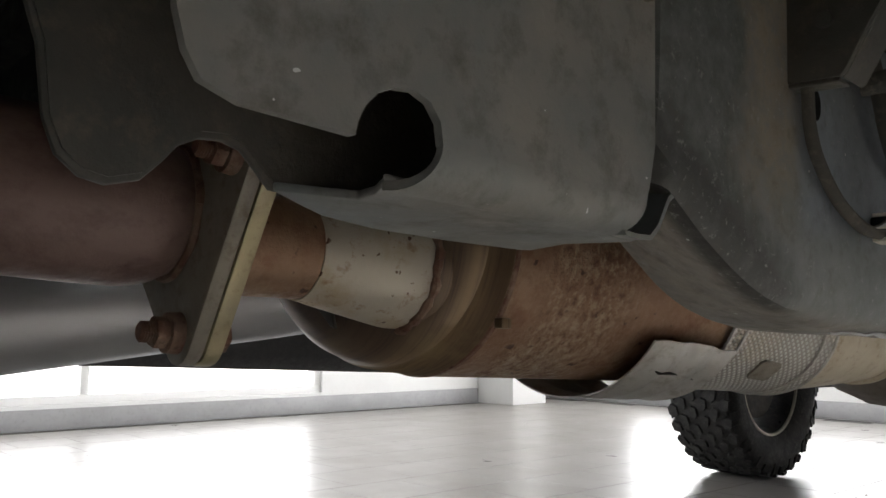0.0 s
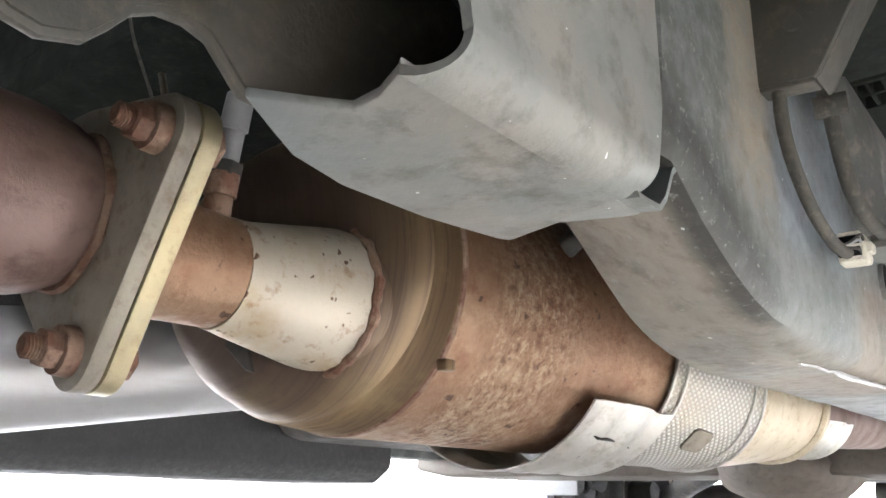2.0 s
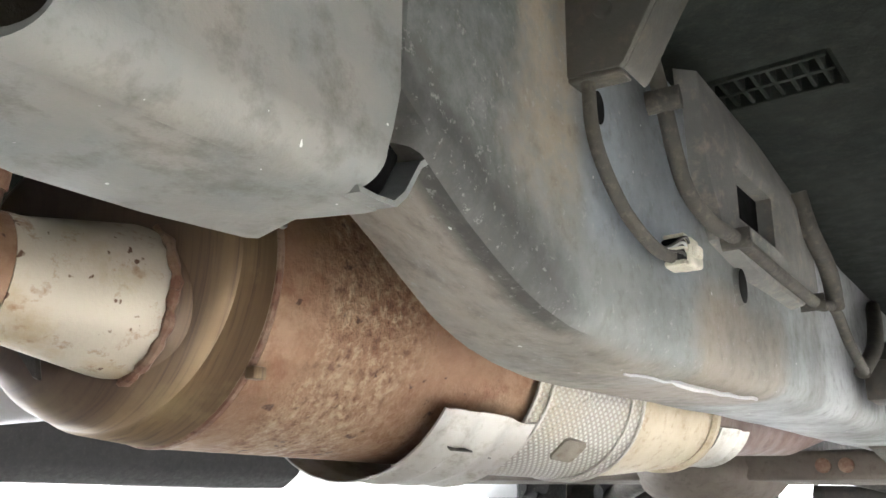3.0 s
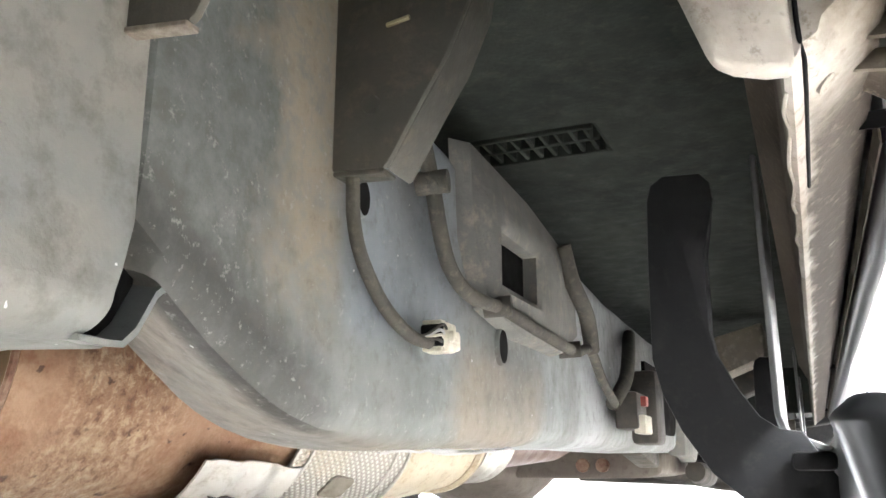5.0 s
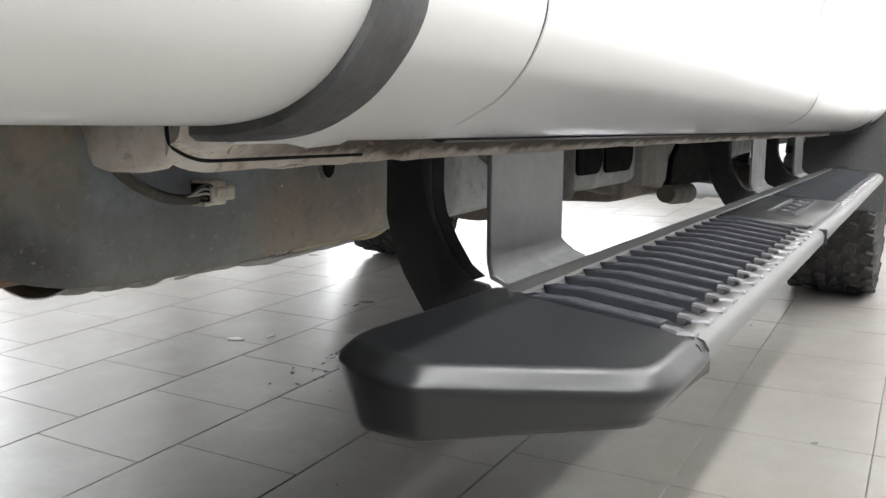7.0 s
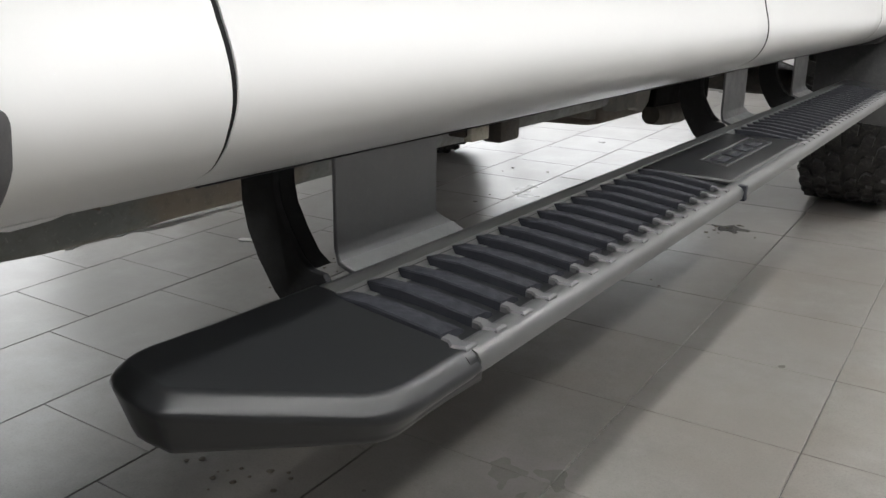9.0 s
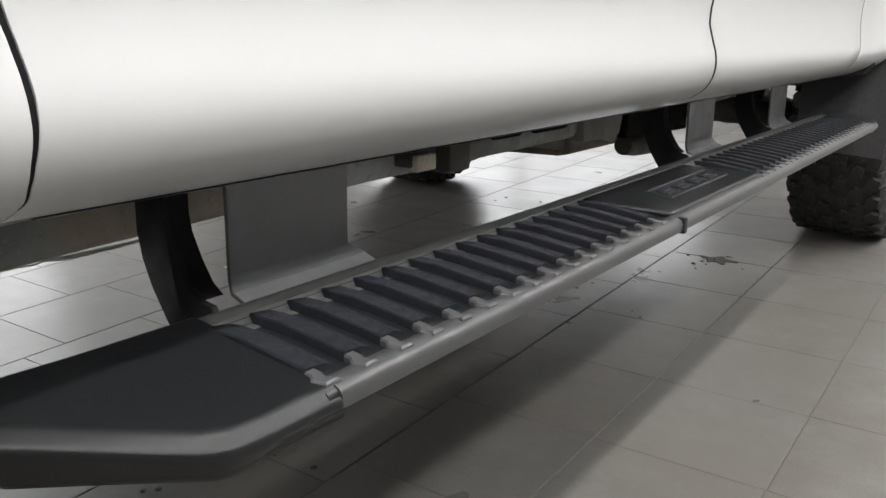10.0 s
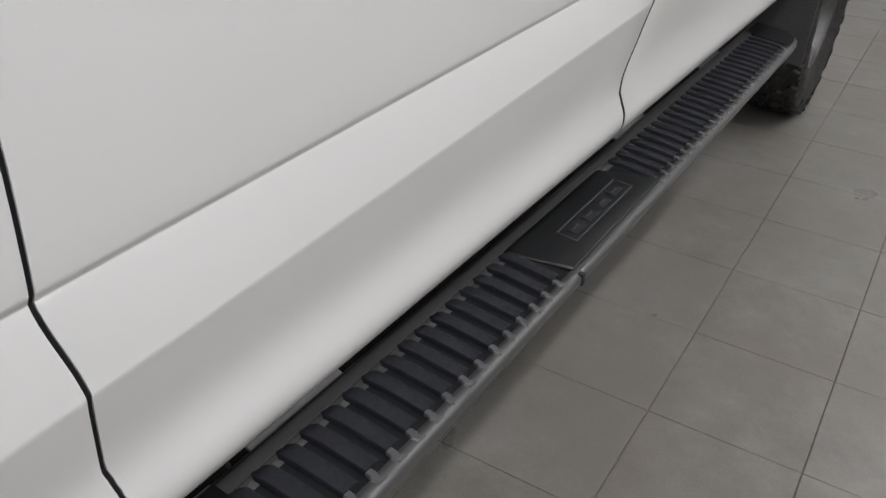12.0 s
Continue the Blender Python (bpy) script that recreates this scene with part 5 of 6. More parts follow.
part("gearbox_mount", softened(prism([(-0.575, 0.482), (-0.48, 0.465), (0.48, 0.46), (0.59, 0.462), (0.618, 0.468), (0.62, 0.507), (-0.575, 0.507)], "y", 1.50, 1.84), 0.008, 3), M_RAILBROWN, truck, "brown steel crossmember under the gearbox")
for bx in (0.485, 0.52):
    part("mount_bolt", softened(sweep([(bx, 1.49, 0.483), (bx, 1.5, 0.483)], 0.012, 16), 0.002, 2, 50), M_BOLT, truck)
bm = bmesh.new()
bmesh.ops.create_uvsphere(bm, u_segments=24, v_segments=14, radius=1)
for v in bm.verts:
    v.co = Vector((0.26, 1.62, 0.478)) + Vector((v.co.x * 0.13, v.co.y * 0.2, v.co.z * 0.075)) + 0.012 * noise.noise_vector(v.co * 2.2)
part("differential", bm, M_RAILBROWN, truck, "brown front differential housing")
for s in (1, -1):
    def sx(v):
        return v if s > 0 else 0.08 - v
    part("control_arm", sweep(spline([(sx(0.3), 2.47, 0.52), (sx(0.45), 2.62, 0.48), (sx(0.58), 2.82, 0.45), (sx(0.68), 2.97, 0.44)], 5), 0.04, 10), M_DARKSTEEL, truck, "dark lower control arm")
    part("control_arm", sweep(spline([(sx(0.3), 3.32, 0.52), (sx(0.45), 3.27, 0.48), (sx(0.58), 3.12, 0.45), (sx(0.68), 2.99, 0.44)], 5), 0.035, 10), M_DARKSTEEL, truck)
    part("shock_absorber", sweep([(sx(0.55), 2.92, 0.48), (sx(0.56), 2.94, 0.64), (sx(0.56), 2.94, 0.64), (sx(0.57), 2.97, 0.97)], [0.03, 0.03, 0.045, 0.045], 16), M_DARKSTEEL, truck)
    part("axle_shaft", sweep([(sx(0.1), 2.99, 0.46), (sx(0.7), 2.99, 0.44)], 0.028, 12), M_DARKSTEEL, truck)
    part("inner_fender", softened(prism([(2.52, 0.62), (2.58, 0.82), (2.74, 0.93), (3.3, 0.93), (3.5, 0.7), (3.95, 0.7), (3.95, 1.2), (2.5, 1.2)], "x", sx(0.56), sx(0.9)), 0.01, 2, 50), M_TRIM, truck, "black wheel-arch liner")
    part("engine_cradle", softened(block((min(sx(0.2), sx(0.56)), 2.7, 0.5), (max(sx(0.2), sx(0.56)), 2.86, 0.58)), 0.015, 2), M_DARKSTEEL, truck)
part("engine_pan", softened(block((-0.35, 2.1, 0.5), (0.2, 3.6, 0.75)), 0.05, 3), M_DARKSTEEL, truck, "dark engine pan")
part("firewall", block((-0.8, 2.46, 0.62), (0.88, 2.5, 1.1)), M_PAN, truck)
part("body_mount", softened(prism([(0.655, 0.60), (0.80, 0.66), (0.80, 0.72), (0.655, 0.68)], "y", 1.52, 1.62), 0.008, 2), M_MUD, truck, "muddy body mount arm")
part("body_mount", softened(prism([(0.655, 0.60), (0.80, 0.66), (0.80, 0.72), (0.655, 0.68)], "y", 1.98, 2.08), 0.008, 2), M_DARKSTEEL, truck)
# the tank's unseen upper part is made tall to block window light
part("fuel_tank", softened(prism([(-0.47, 0.46), (-0.44, 0.438), (-0.25, 0.438), (-0.215, 0.46), (-0.205, 0.72), (-0.47, 0.72)], "y", -0.36, 1.02), 0.012, 2), M_TRIM, truck, "black plastic fuel tank beside the driveshaft")

# mudguards behind the front wheels
part("mudguard", softened(prism([(0.79, 0.40), (1.0, 0.385), (1.003, 0.62), (0.993, 0.792), (0.984, 0.80), (0.955, 0.64), (0.93, 0.615), (0.79, 0.60)], "y", 2.452, 2.462), 0.003, 2, 50), M_TRIM, truck, "black grained mudguard")
part("mudguard_lip", softened(prism([(0.80, 0.585), (0.93, 0.605), (0.957, 0.63), (0.965, 0.622), (0.94, 0.592), (0.81, 0.572)], "y", 2.36, 2.452), 0.004, 2, 50), M_TRIM, truck)
part("mudguard_clip", softened(block((0.80, 2.26, 0.565), (0.822, 2.30, 0.592)), 0.003, 2), M_BRACKET, truck)
part("mudguard", softened(prism([(-0.93, 0.435), (-0.69, 0.437), (-0.69, 0.6), (-0.93, 0.6)], "y", 2.452, 2.462), 0.003, 2, 50), M_GREYSTEEL, truck, "grey splash guard on the far side")


# ---- wheels ----
def wheel(cx, cy, cz, face):
    """A tyre with lugs, a dark rim with spokes and a brighter lip; face: +1 where the outside looks to +x."""
    w = new("wheel")
    w.parent, w.location, w.scale = truck, (cx, cy, cz), (1.0, 0.9, 0.9)
    tagged(w, "all-terrain wheel on a dark alloy rim")
    R = 0.4
    sect = [(-0.095, 0.228), (-0.112, 0.245), (-0.125, 0.29), (-0.127, 0.335), (-0.119, R - 0.028), (-0.105, R - 0.014), (-0.06, R - 0.0105), (0, R - 0.0095), (0.06, R - 0.0105), (0.105, R - 0.014), (0.119, R - 0.028), (0.127, 0.335),
            (0.125, 0.29), (0.112, 0.245), (0.095, 0.228)]
    n = 72
    rings = [[(x, r * math.cos(2 * math.pi * k / n), r * math.sin(2 * math.pi * k / n)) for x, r in sect] for k in range(n)]
    bm = loft(rings + [rings[0]], closed=True, caps=False)
    bmesh.ops.remove_doubles(bm, verts=bm.verts[:], dist=1e-5)
    part("tyre", bm, M_RUBBER, w, "black tyre with a chunky tread")
    rng = random.Random(5)
    bm = bmesh.new()
    rows = [(-0.104, 0.02, 34, 0.0), (-0.062, 0.017, 34, 0.5), (-0.021, 0.016, 34, 0.0), (0.021, 0.016, 34, 0.5), (0.062, 0.017, 34, 0.0), (0.104, 0.02, 34, 0.5)]
    for x, hw, count, shift in rows:
        for k in range(count):
            a = 2 * math.pi * (k + shift) / count
            hl = R * math.pi / count * 0.78
            twist = rng.uniform(-0.25, 0.25) + (0.3 if x > 0 else -0.3)
            hexa = [(-hw, -hl * 0.55), (-hw * 0.3, -hl), (hw, -hl * 0.7), (hw, hl * 0.55), (hw * 0.3, hl), (-hw, hl * 0.7)]
            lo, hi = [], []
            for u, s in hexa:
                uu, ss = u * math.cos(twist) - s * math.sin(twist) * 0.5, s
                for lst, rr, sh in ((lo, R - 0.016, 1), (hi, R - (0.004 if abs(x) > 0.1 else 0.0), 0.88)):
                    b = a + ss * sh / R
                    lst.append(bm.verts.new((x + uu * sh, rr * math.cos(b), rr * math.sin(b))))
            bm.faces.new(hi)
            for i in range(6):
                j = (i + 1) % 6
                bm.faces.new((lo[i], lo[j], hi[j], hi[i]))
    for x in (-0.122, 0.122):
        for k in range(34):
            a = 2 * math.pi * (k + (0.25 if k % 2 else 0)) / 34
            ln = 0.045 if k % 2 else 0.03
            lo, hi = [], []
            for u, s in ((0, -0.021), (0, 0.021), (1, 0.015), (1, -0.015)):
                rr = R - 0.014 - u * ln
                b = a + s / R
                lo.append(bm.verts.new((x * (0.94 if u == 0 else 1.0), rr * math.cos(b), rr * math.sin(b))))
                hi.append(bm.verts.new((x * (1.0 if u == 0 else 1.07), (rr - 0.002) * math.cos(b), (rr - 0.002) * math.sin(b))))
            bm.faces.new(hi)
            for i in range(4):
                j = (i + 1) % 4
                bm.faces.new((lo[i], lo[j], hi[j], hi[i]))
    part("tread", bm, M_RUBBER, w, smooth=False)
    rim = [(-0.1, 0.232), (-0.098, 0.222), (-0.07, 0.205), (0.0, 0.195), (0.07, 0.205), (0.098, 0.222), (0.1, 0.232)]
    rings = [[(x, r * math.cos(2 * math.pi * k / 48), r * math.sin(2 * math.pi * k / 48)) for x, r in rim] for k in range(48)]
    part("rim", loft(rings + [rings[0]], closed=False, caps=False), M_RIM, w, "dark alloy rim")
    for x in (-0.1, 0.1):
        part("rim_lip", sweep([(x, 0.229 * math.cos(2 * math.pi * k / 48), 0.229 * math.sin(2 * math.pi * k / 48)) for k in range(49)], 0.007, 8), M_RIM if x * face > 0 else M_RIMLIP, w)
    for k in range(6):
        a = 2 * math.pi * k / 6
        d, e = Vector((0, math.cos(a), math.sin(a))), Vector((0, -math.sin(a), math.cos(a)))
        f = face * 0.06
        pts = [[Vector((f - face * 0.02 * t, 0, 0)) + d * r + e * (hw * sgn) + Vector((dx, 0, 0)) for sgn, dx in ((-1, 0), (1, 0), (1, -face * 0.03), (-1, -face * 0.03))] for r, hw, t in ((0.05, 0.03, 0), (0.12, 0.022, 0.3), (0.205, 0.034, -0.4))]
        part("spoke", softened(loft(pts), 0.004, 2), M_RIM, w)
    part("hub", sweep([(face * 0.02, 0, 0), (face * 0.065, 0, 0), (face * 0.075, 0, 0)], [0.07, 0.065, 0.04], 24), M_RIM, w)
    part("brake_disc", sweep([(-face * 0.02, 0, 0), (-face * 0.045, 0, 0)], 0.165, 36), M_DARKSTEEL, w)
    part("knuckle", sweep([(-face * 0.045, 0, 0), (-face * 0.13, 0, 0.01)], [0.07, 0.05], 18), M_BRACKET, w)
    return w


wheel(0.85, WHEEL_Y + 0.03, 0.44, 1)
wheel(-0.77, WHEEL_Y - 0.03, 0.437, -1)
# the rear pair is out of view, set forward to shade the sleeve
wheel(0.85, -0.56, 0.298, 1)
wheel(-0.77, -0.56, 0.298, -1)
part("rear_axle", sweep([(-0.7, -0.56, 0.298), (-0.1, -0.56, 0.298), (-0.04, -0.56, 0.298), (0.0, -0.56, 0.298), (0.14, -0.56, 0.298), (0.18, -0.56, 0.298), (0.24, -0.56, 0.298), (0.75, -0.56, 0.298)], [0.045, 0.045, 0.08, 0.14, 0.14, 0.08, 0.045, 0.045], 24), M_DARKSTEEL, truck, "dark rear axle")
part("pinion_nose", sweep([(0.07, -0.48, 0.335), (0.07, -0.3, 0.42)], [0.08, 0.05], 20), M_DARKSTEEL, truck)


# ---- running board ----
board = new("running_board")
board.parent = truck
tagged(board, "black ribbed running board on steel brackets")


def top_z(x):
    return 0.5055 - 0.0155 * (x - 0.875) / 0.125


def inset_loop(outline, d):
    """The outline moved inwards by d, edge by edge."""
    n, out = len(outline), []
    area = sum(outline[i][0] * outline[(i + 1) % n][1] - outline[(i + 1) % n][0] * outline[i][1] for i in range(n))
    sgn = 1 if area > 0 else -1
    for i in range(n):
        p, q, r = Vector(outline[i - 1]), Vector(outline[i]), Vector(outline[(i + 1) % n])
        a, b = (q - p).normalized(), (r - q).normalized()
        na, nb = Vector((-a[1], a[0])) * sgn, Vector((-b[1], b[0])) * sgn
        m = (na + nb).normalized()
        out.append(tuple(q + m * d / max(0.35, m.dot(na))))
    return out


def end_cap(outline, name):
    """A moulded end with upright sides that lean in below and a broad rounded bevel round its top."""
    joint = outline[0][1]

    def ring(inset, height, low=False):
        loop = []
        for (x, y), (u, v) in zip(outline, inset_loop(outline, inset)):
            loop.append((x if low else u, joint) if abs(y - joint) < 1e-6 else (u, v))
        out = []
        for x, y in loop:
            near = max(0.0, 1 - abs(y - joint) / 0.06) * max(0.0, min(1.0, (x - 0.9) / 0.1)) if low else 0.0
            out.append((x, y, height(x) + 0.011 * near))
        return out
    rings = []
    for inset, z in ((0.016, 0.4635), (0.0125, 0.464), (0.0095, 0.4655), (0.0082, 0.4685), (0.0072, 0.471)):
        rings.append(ring(inset, lambda x, z=z: z - 0.03 * max(0, x - 0.935), True))
    for inset, dz in ((0.0012, -0.0135), (0.0002, -0.011), (0.0, -0.0095), (0.0005, -0.008), (0.0012, -0.007), (0.0021, -0.006), (0.0056, -0.0026), (0.0068, -0.0014), (0.0082, -0.0005), (0.01, 0.0), (0.0112, 0.0)):
        rings.append(ring(inset, lambda x, dz=dz: top_z(x) + dz))
    return part(name, loft(rings), M_STEP, board, "smooth black plastic end cap", angle=60)


end_cap([(0.8705, 0.4555), (0.8695, 0.37), (0.8682, 0.345), (0.8676, 0.332), (0.8688, 0.3215), (0.872, 0.312), (0.8775, 0.3055), (0.885, 0.3022), (0.895, 0.301), (0.9135, 0.3008), (0.9175, 0.3016), (0.921, 0.3034), (0.925, 0.3066), (0.928, 0.30935), (0.9555, 0.3345),
         (0.9865, 0.36277), (0.9895, 0.3655), (0.995, 0.3715), (0.9992, 0.3785), (1.0015, 0.388), (1.0025, 0.4), (1.0027, 0.404), (1.0027, 0.4555)], "end_cap")
end_cap([(1.0025, 2.25), (0.999, 2.30), (0.993, 2.335), (0.976, 2.362), (0.95, 2.372), (0.9, 2.374), (0.88, 2.37), (0.873, 2.355), (0.8712, 2.25)], "end_cap")

SECTION = [(0.8725, 0.4655), (0.8715, 0.488), (0.873, 0.4985), (0.877, 0.5025), (0.885, 0.5032), (0.8955, 0.502), (0.899, 0.4965), (0.93, 0.4955), (0.965, 0.4915), (0.982, 0.4885), (0.987, 0.4905), (0.992, 0.4905),
           (0.9985, 0.4875), (1.0005, 0.484), (1.0, 0.4775), (0.996, 0.4745), (0.985, 0.473), (0.965, 0.468), (0.885, 0.4625)]


def step_section(y0, y1, name):
    rings = [[(x, y0 + (y1 - y0) * k / 8, z) for x, z in SECTION] for k in range(9)]
    part("deck_plate", loft([[(x, y0 + (y1 - y0) * k / 8, z + 0.0006) for x, z in ((0.897, 0.5), (0.899, 0.4965), (0.908, 0.4962), (0.908, 0.4942), (0.8985, 0.4945))] for k in range(9)]), M_DECK, board, "grey strip beside the ribs")
    return part(name, loft(rings), M_STEP, board, "black step extrusion")


step_section(0.447, 1.002, "step_extrusion")
step_section(1.0022, 1.352, "step_extrusion")
step_section(1.3522, 2.2495, "step_extrusion")
part("outer_edge", loft([[(x, 0.4558 + 1.7932 * k / 20, z) for x, z in ((0.984, 0.4895), (0.987, 0.4915), (0.992, 0.4915), (0.9995, 0.4882), (1.002, 0.484), (1.0013, 0.4762), (0.998, 0.4762), (0.9985, 0.487))] for k in range(21)]), M_STEPEDGE, board,
     "outer edge of the step, greyed for its sheen")
part("inner_edge", loft([[(x, 0.4558 + 1.7932 * k / 20, z) for x, z in ((0.8795, 0.5028), (0.881, 0.504), (0.886, 0.5044), (0.8955, 0.5032), (0.8965, 0.501), (0.885, 0.5))] for k in range(21)]), M_DECK, board,
     "grey inner edge of the step")

part("inner_lip", softened(block((0.851, 0.44, 0.4785), (0.8712, 2.26, 0.4875)), 0.003, 2), M_SEAL, board, "black rubber lip along the inner side")

# raised pad with the maker's badge, shown as plain bars
pad = part("badge_pad", softened(loft([[(0.895, 0.972, z0), (0.895, 1.29, z0), (0.989, 1.345, z1), (0.989, 1.003, z1)] for z0, z1 in ((0.493, 0.487), (0.5035, 0.4945))]), 0.0035, 3), M_STEP, board, "smooth raised pad")
part("pad_joint", softened(block((0.994, 0.9995, 0.4735), (1.0038, 1.0085, 0.4905)), 0.001, 2), M_RIB, board)


def on_pad(u):
    return 0.5045 - 0.0095 * (u - 0.895) / 0.094


def pad_plate(x0, x1, y0, y1, h, name, mat, width=0.0008):
    ring = [[(x, y, on_pad(x) + z) for x, y in ((x0, y0), (x1, y0), (x1, y1), (x0, y1))] for z in (-0.002, h)]
    part(name, softened(loft(ring), width, 2), mat, board)


pad_plate(0.930, 0.9635, 1.066, 1.0685, 0.0012, "badge_rim", M_HEM)
pad_plate(0.930, 0.9635, 1.2765, 1.279, 0.0012, "badge_rim", M_HEM)
pad_plate(0.930, 0.9325, 1.066, 1.279, 0.0012, "badge_rim", M_HEM)
pad_plate(0.961, 0.9635, 1.066, 1.279, 0.0012, "badge_rim", M_HEM)
for k in range(4):
    y0 = 1.082 + 0.048 * k
    pad_plate(0.938, 0.956, y0, y0 + 0.033, 0.001, "badge_bar", M_RIB)
    pad_plate(0.9445, 0.9475, y0 + 0.006, y0 + 0.026, 0.0016, "badge_bar", M_HEM, 0.0004)


def rib_mesh():
    """One tread rib across the step: a saw-tooth with its crest at the rear, pointed at its inner end."""
    rings = []
    for k in range(4):
        ring = []
        for y, h, inner in ((-0.0168, -0.0055, 0.9045), (-0.0128, -0.0055, 0.9045), (-0.0112, 0.005, 0.8968), (-0.0102, 0.006, 0.8962), (-0.0085, 0.0058, 0.8962), (0.005, 0.0046, 0.8985), (0.0122, 0.0018, 0.902), (0.0145, -0.0045, 0.9045), (0.0168, -0.0055, 0.9045)):
            x = inner + (0.9775 - inner) * k / 3
            ring.append((x, y, 0.4968 - 0.008 * max(0, (x - 0.925) / 0.06) + h))
        rings.append(ring)
    return loft(rings)


def tooth_mesh():
    """The pale moulded end of a rib, hooked into the outer edge."""
    plan = [(0.974, -0.0114), (0.9825, -0.0118), (0.9868, -0.0158), (0.9955, -0.0125), (0.9955, -0.0005), (0.989, -0.005), (0.983, -0.0026), (0.974, -0.0026)]
    rings = []
    for inset, dz in ((0.0, 0.0), (0.0, 0.0075), (0.0012, 0.0088)):
        rings.append([(x, y, 0.4855 + dz - 0.002 * max(0, (x - 0.972) / 0.026)) for x, y in inset_loop(plan, inset)])
    return loft(rings)


rib0 = part("rib", rib_mesh(), M_RIB, board, "dark rubber tread rib", angle=22)
tooth0 = part("rib_end", tooth_mesh(), M_TOOTH, board, "grey rib end")
rib0.location.y = tooth0.location.y = 0.4625
spots = [0.4625 + 0.0338 * k for k in range(1, 16)] + [1.347 + 0.0338 * k for k in range(27)]
for s in spots:
    for src in (rib0, tooth0):
        o = src.copy()
        scene.collection.objects.link(o)
        o.location.y = s


# brackets: a curved arm to the frame and an upright plate, both bolted under the step
def bracket(y0):
    b = part("step_bracket", softened(prism([(0.7865, 0.643), (0.784, 0.634), (0.7825, 0.60), (0.7815, 0.54), (0.786, 0.52), (0.795, 0.5), (0.81, 0.477), (0.828, 0.4615), (0.90, 0.4595), (0.90, 0.4625), (0.876, 0.4685), (0.864, 0.487), (0.857, 0.4985),
                                                  (0.846, 0.5), (0.836, 0.507), (0.8255, 0.523), (0.8165, 0.541), (0.814, 0.555), (0.8145, 0.60), (0.8215, 0.63), (0.8205, 0.641), (0.815, 0.647), (0.794, 0.648)], "y", y0 + 0.487, y0 + 0.493), 0.0012, 2, 50), M_BLACKSTEEL, board,
             "black curved step bracket")
    rim = [(0.8205, 0.636), (0.8145, 0.60), (0.814, 0.555), (0.8165, 0.541), (0.8255, 0.523), (0.836, 0.507), (0.846, 0.5)]
    part("bracket_flange", loft([[(x, y0 + 0.493, z), (x, y0 + 0.508, z), (x - 0.004, y0 + 0.508, z), (x - 0.004, y0 + 0.493, z)] for x, z in rim]), M_BLACKSTEEL, b)
    plate = [(0.846, 0.664), (0.846, 0.512), (0.8463, 0.508), (0.849, 0.5), (0.872, 0.4905)]
    rings = []
    for i, (x, z) in enumerate(plate):
        f = 0.019 if i >= 3 else (0.006 if i == 2 else 0)
        rings.append([(x, y0 + 0.5145, z), (x, y0 + 0.64 + f, z), (x - 0.0035, y0 + 0.64 + f, z - (0.003 if i > 2 else 0)), (x - 0.0035, y0 + 0.5145, z - (0.003 if i > 2 else 0))])
    part("upright_plate", softened(loft(rings), 0.0008, 1, 50), M_GREYSTEEL, b, "satin grey upright plate")
    part("foot_plate", softened(block((0.85, y0 + 0.472, 0.4595), (0.93, y0 + 0.655, 0.4622)), 0.0008, 1), M_BLACKSTEEL, b)
    for q in (0.53, 0.6):
        part("foot_bolt", softened(sweep([(0.9, y0 + q, 0.4525), (0.9, y0 + q, 0.4597)], 0.008, 6), 0.001, 1, 40), M_BLACKSTEEL, b)
    return b


for off in BRACKETS:
    bracket(off)


# ---- scraps and dirt on the floor ----
def clod(x, y, r, mat, label, cat, flat=0.35):
    bm = bmesh.new()
    bmesh.ops.create_icosphere(bm, subdivisions=2, radius=r)
    for v in bm.verts:
        v.co += 0.45 * r * noise.noise_vector(v.co * (1.3 / r) + Vector((x * 9, y * 7, 0)))
        v.co.z = max(v.co.z * flat, -r * flat * 0.5) + r * flat * 0.5
    ob = finish("dirt_clod", bm, mat, None, label)
    ob.location = (x, y, 0.0)
    return tagged(ob, category=cat, group="dirt on the floor")


rng = random.Random(11)
for cx, cy, count, spread in ((-0.15, 1.815, 30, 0.028), (-0.17, 1.7, 8, 0.05), (0.41, 0.94, 20, 0.07), (0.537, 0.707, 14, 0.06), (0.665, 2.68, 16, 0.05), (-0.104, 1.616, 8, 0.06), (-0.154, 1.93, 8, 0.05), (0.0, 3.1, 8, 0.2), (0.5, 2.3, 6, 0.1)):
    for _ in range(count):
        clod(cx + rng.gauss(0, spread), cy + rng.gauss(0, spread), rng.uniform(0.002, 0.0065), M_DIRT, "small clod of dry brown dirt on the tiles", "dirt")


def scrap(x, y, turn, outline, h, label):
    bm = prism(outline, "z", 0.0, h)
    for v in bm.verts:
        v.co.z += 0.0015 * (1 + noise.noise(v.co * 60)) if v.co.z > 0 else 0
    ob = finish("scrap", softened(bm, 0.0004, 1), M_PAPER, None, label)
    ob.matrix_world = pose(x, y, 0.0, 0, 0, turn)
    return tagged(ob, category="scrap")


scrap(-0.53, 1.8, 20, [(-0.024, -0.006), (-0.008, -0.014), (0.02, -0.01), (0.026, 0.004), (0.004, 0.013), (-0.02, 0.009)], 0.002, "flat white plastic chip lying on the tiles")
scrap(-0.46, 1.87, 70, [(-0.015, -0.003), (0.014, -0.005), (0.018, 0.003), (-0.012, 0.004)], 0.001, "thin white sliver lying on the tiles")
scrap(1.3, 1.206, 118, [(-0.026, -0.004), (0.0, -0.0045), (0.026, -0.002), (0.028, 0.002), (0.0, 0.0035), (-0.024, 0.004)], 0.003, "narrow white strip of paper on the tiles")
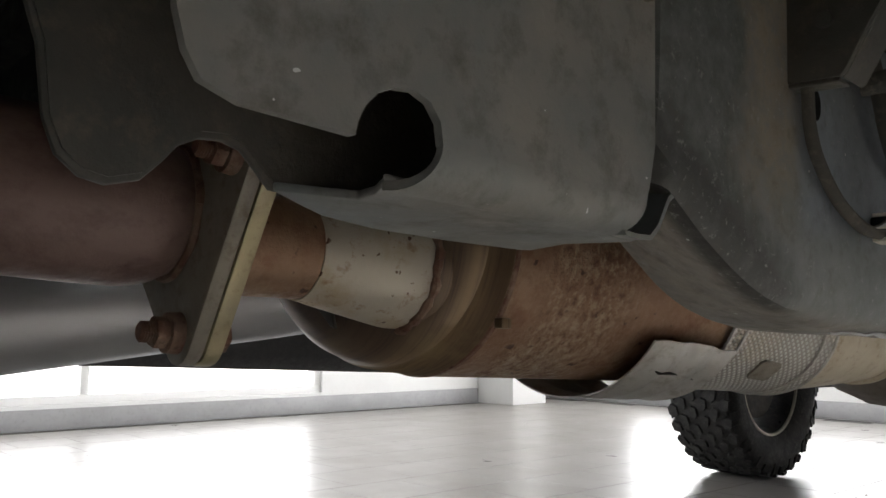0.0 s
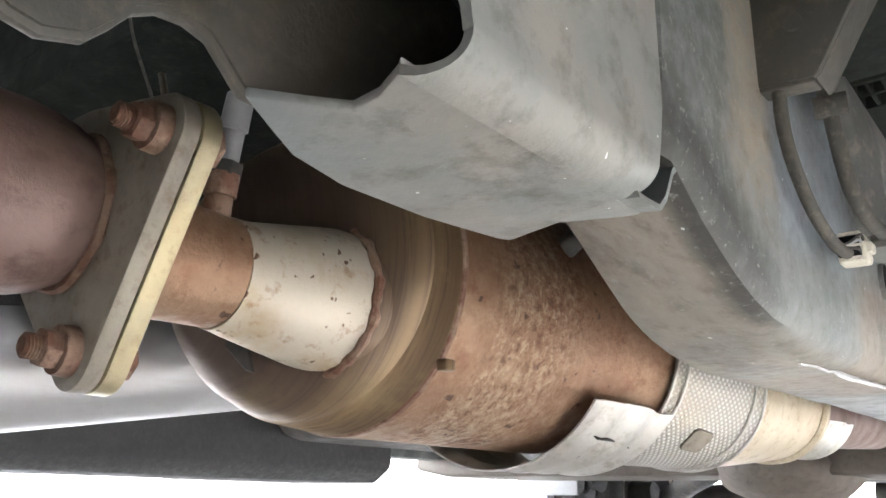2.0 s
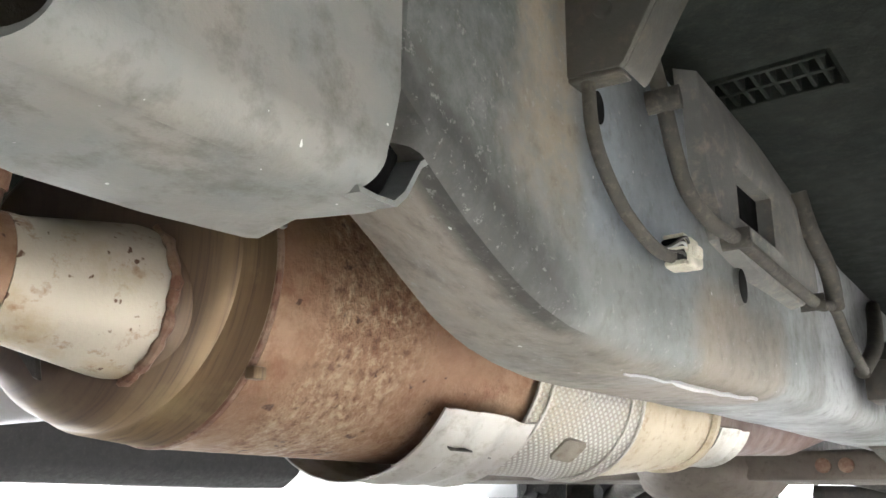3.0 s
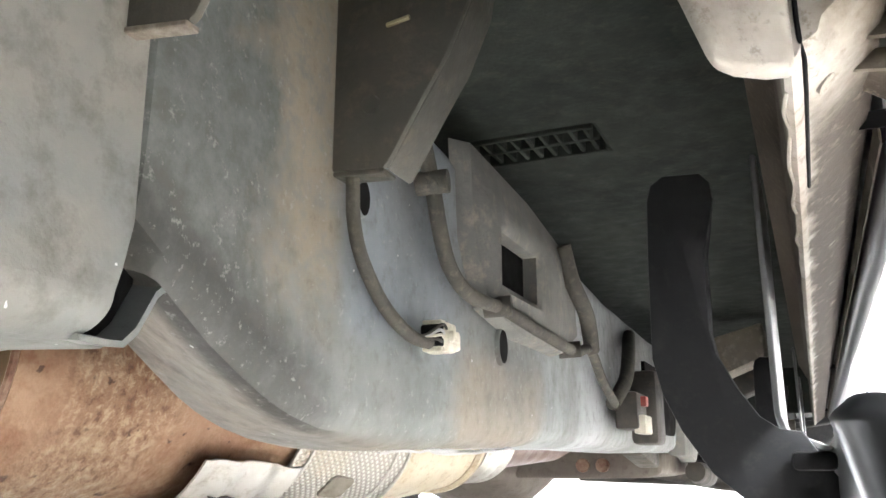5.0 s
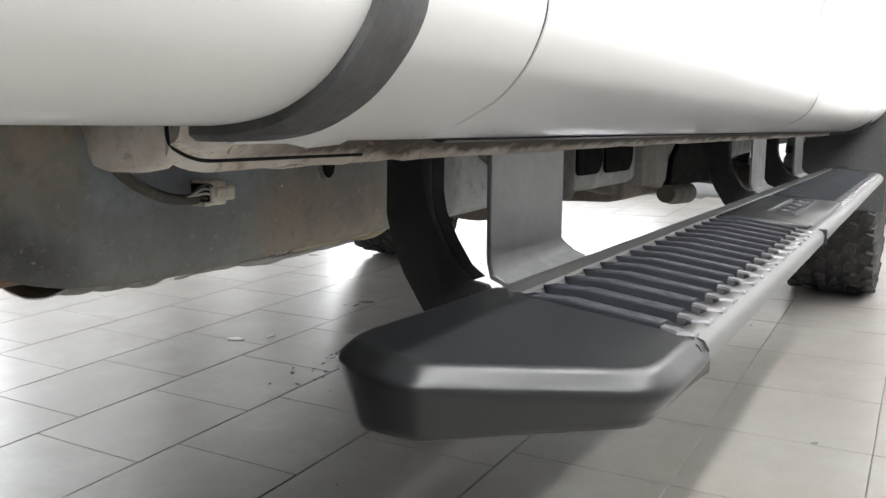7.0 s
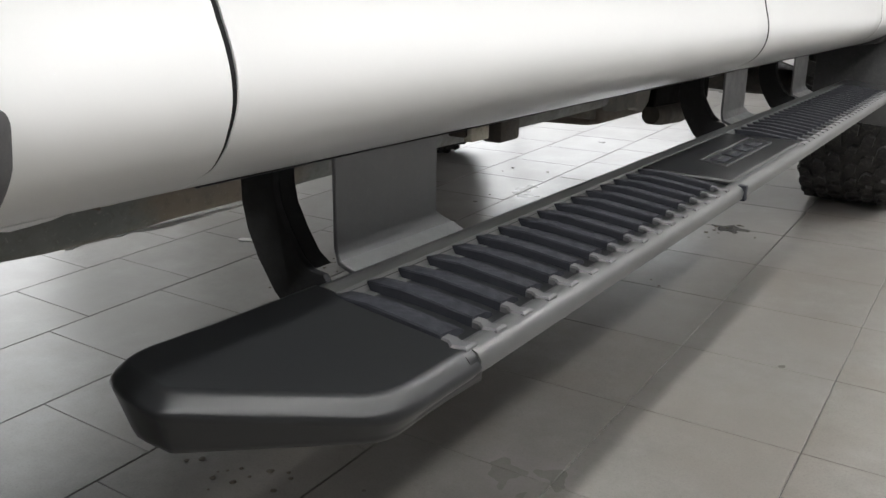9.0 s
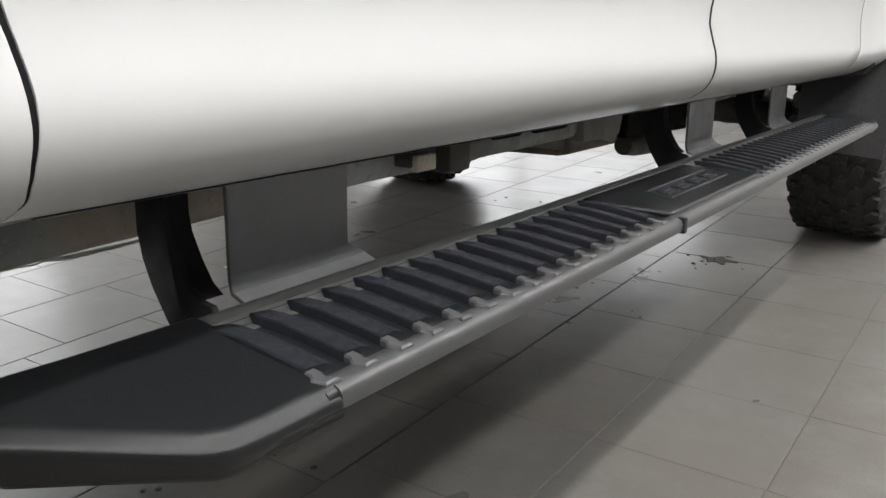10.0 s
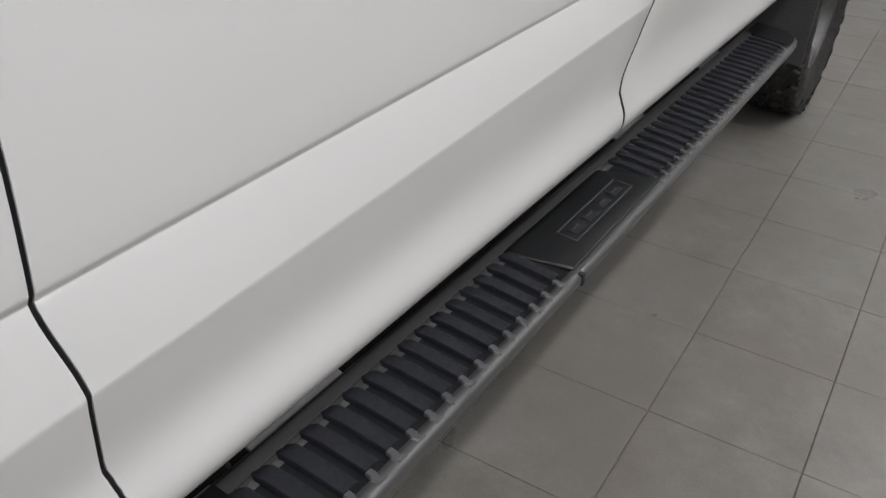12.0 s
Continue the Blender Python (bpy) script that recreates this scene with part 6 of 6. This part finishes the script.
# damp stain by the front wheel
bm = prism([(0.665 + (0.045 + 0.015 * math.sin(3 * a) + 0.01 * math.sin(7 * a + 1)) * math.cos(a), 2.68 + (0.035 + 0.012 * math.sin(5 * a)) * math.sin(a)) for a in [2 * math.pi * k / 40 for k in range(40)]], "z", -0.001, 0.0006)
tagged(finish("stain", bm, M_STAIN, None, "thin smear of dark dirt on the tiles"), category="stain")


# ---- floor tiles: the nearest as pieces, the rest joined ----
TW, TL, JOINT, CROSS = 0.3074, 0.3074, 0.0021, 0.0012
TX = 0.822


def tile_ring(w, l):
    out = []
    for inset, z in ((0.0, -0.006), (0.0, -0.0012), (0.0012, 0.0)):
        out.append([(inset, inset, z), (w - inset, inset, z), (w - inset, l - inset, z), (inset, l - inset, z)])
    return out


bm = loft(tile_ring(TW - JOINT, TL - CROSS), caps=False)
bm.verts.ensure_lookup_table()
bm.faces.new(bm.verts[8:12])
tile0 = finish("tile", bm, M_TILE, floor, smooth=False)
tile_mesh = tile0.data
bpy.data.objects.remove(tile0)
near, far = [], []
i0, i1 = math.floor((X0 - TX) / TW), math.ceil((X1 - TX) / TW)
for i in range(i0, i1):
    x = TX + i * TW
    phase = 0.235 if i >= -1 else (0.158 if i % 2 == 0 else 0.26)
    for j in range(math.floor((Y0 - phase) / TL), math.ceil((Y1 - phase) / TL)):
        y = phase + j * TL
        if x < X0 or x + TW > X1 or y < Y0 or y + TL > Y1:
            continue
        (near if -0.95 < x < 2.1 and 0.1 < y < 4.5 else far).append((x, y))
near.sort(key=lambda p: (p[0] - 0.6) ** 2 + (p[1] - 1.9) ** 2)
far += near[300:]
trng = random.Random(3)
for x, y in near[:300]:
    o = bpy.data.objects.new("tile", tile_mesh)
    scene.collection.objects.link(o)
    o.parent = floor
    o.location = (x, y, trng.uniform(-0.0005, 0.0))
bm = bmesh.new()
verts, faces = [], []
for x, y in far:
    b = len(verts)
    for ring in tile_ring(TW - JOINT, TL - CROSS)[1:]:
        verts += [(x + px, y + py, pz) for px, py, pz in ring]
    faces += [(b + 4, b + 5, b + 6, b + 7)] + [(b + q, b + (q + 1) % 4, b + 4 + (q + 1) % 4, b + 4 + q) for q in range(4)]
bm.free()
me = bpy.data.meshes.new("tile_field")
me.from_pydata(verts, [], faces)
me.materials.append(M_TILE)
field = new("tile_field", me)
field.parent = floor
tagged(field, "grey porcelain floor tiles further off", kind="stuff")
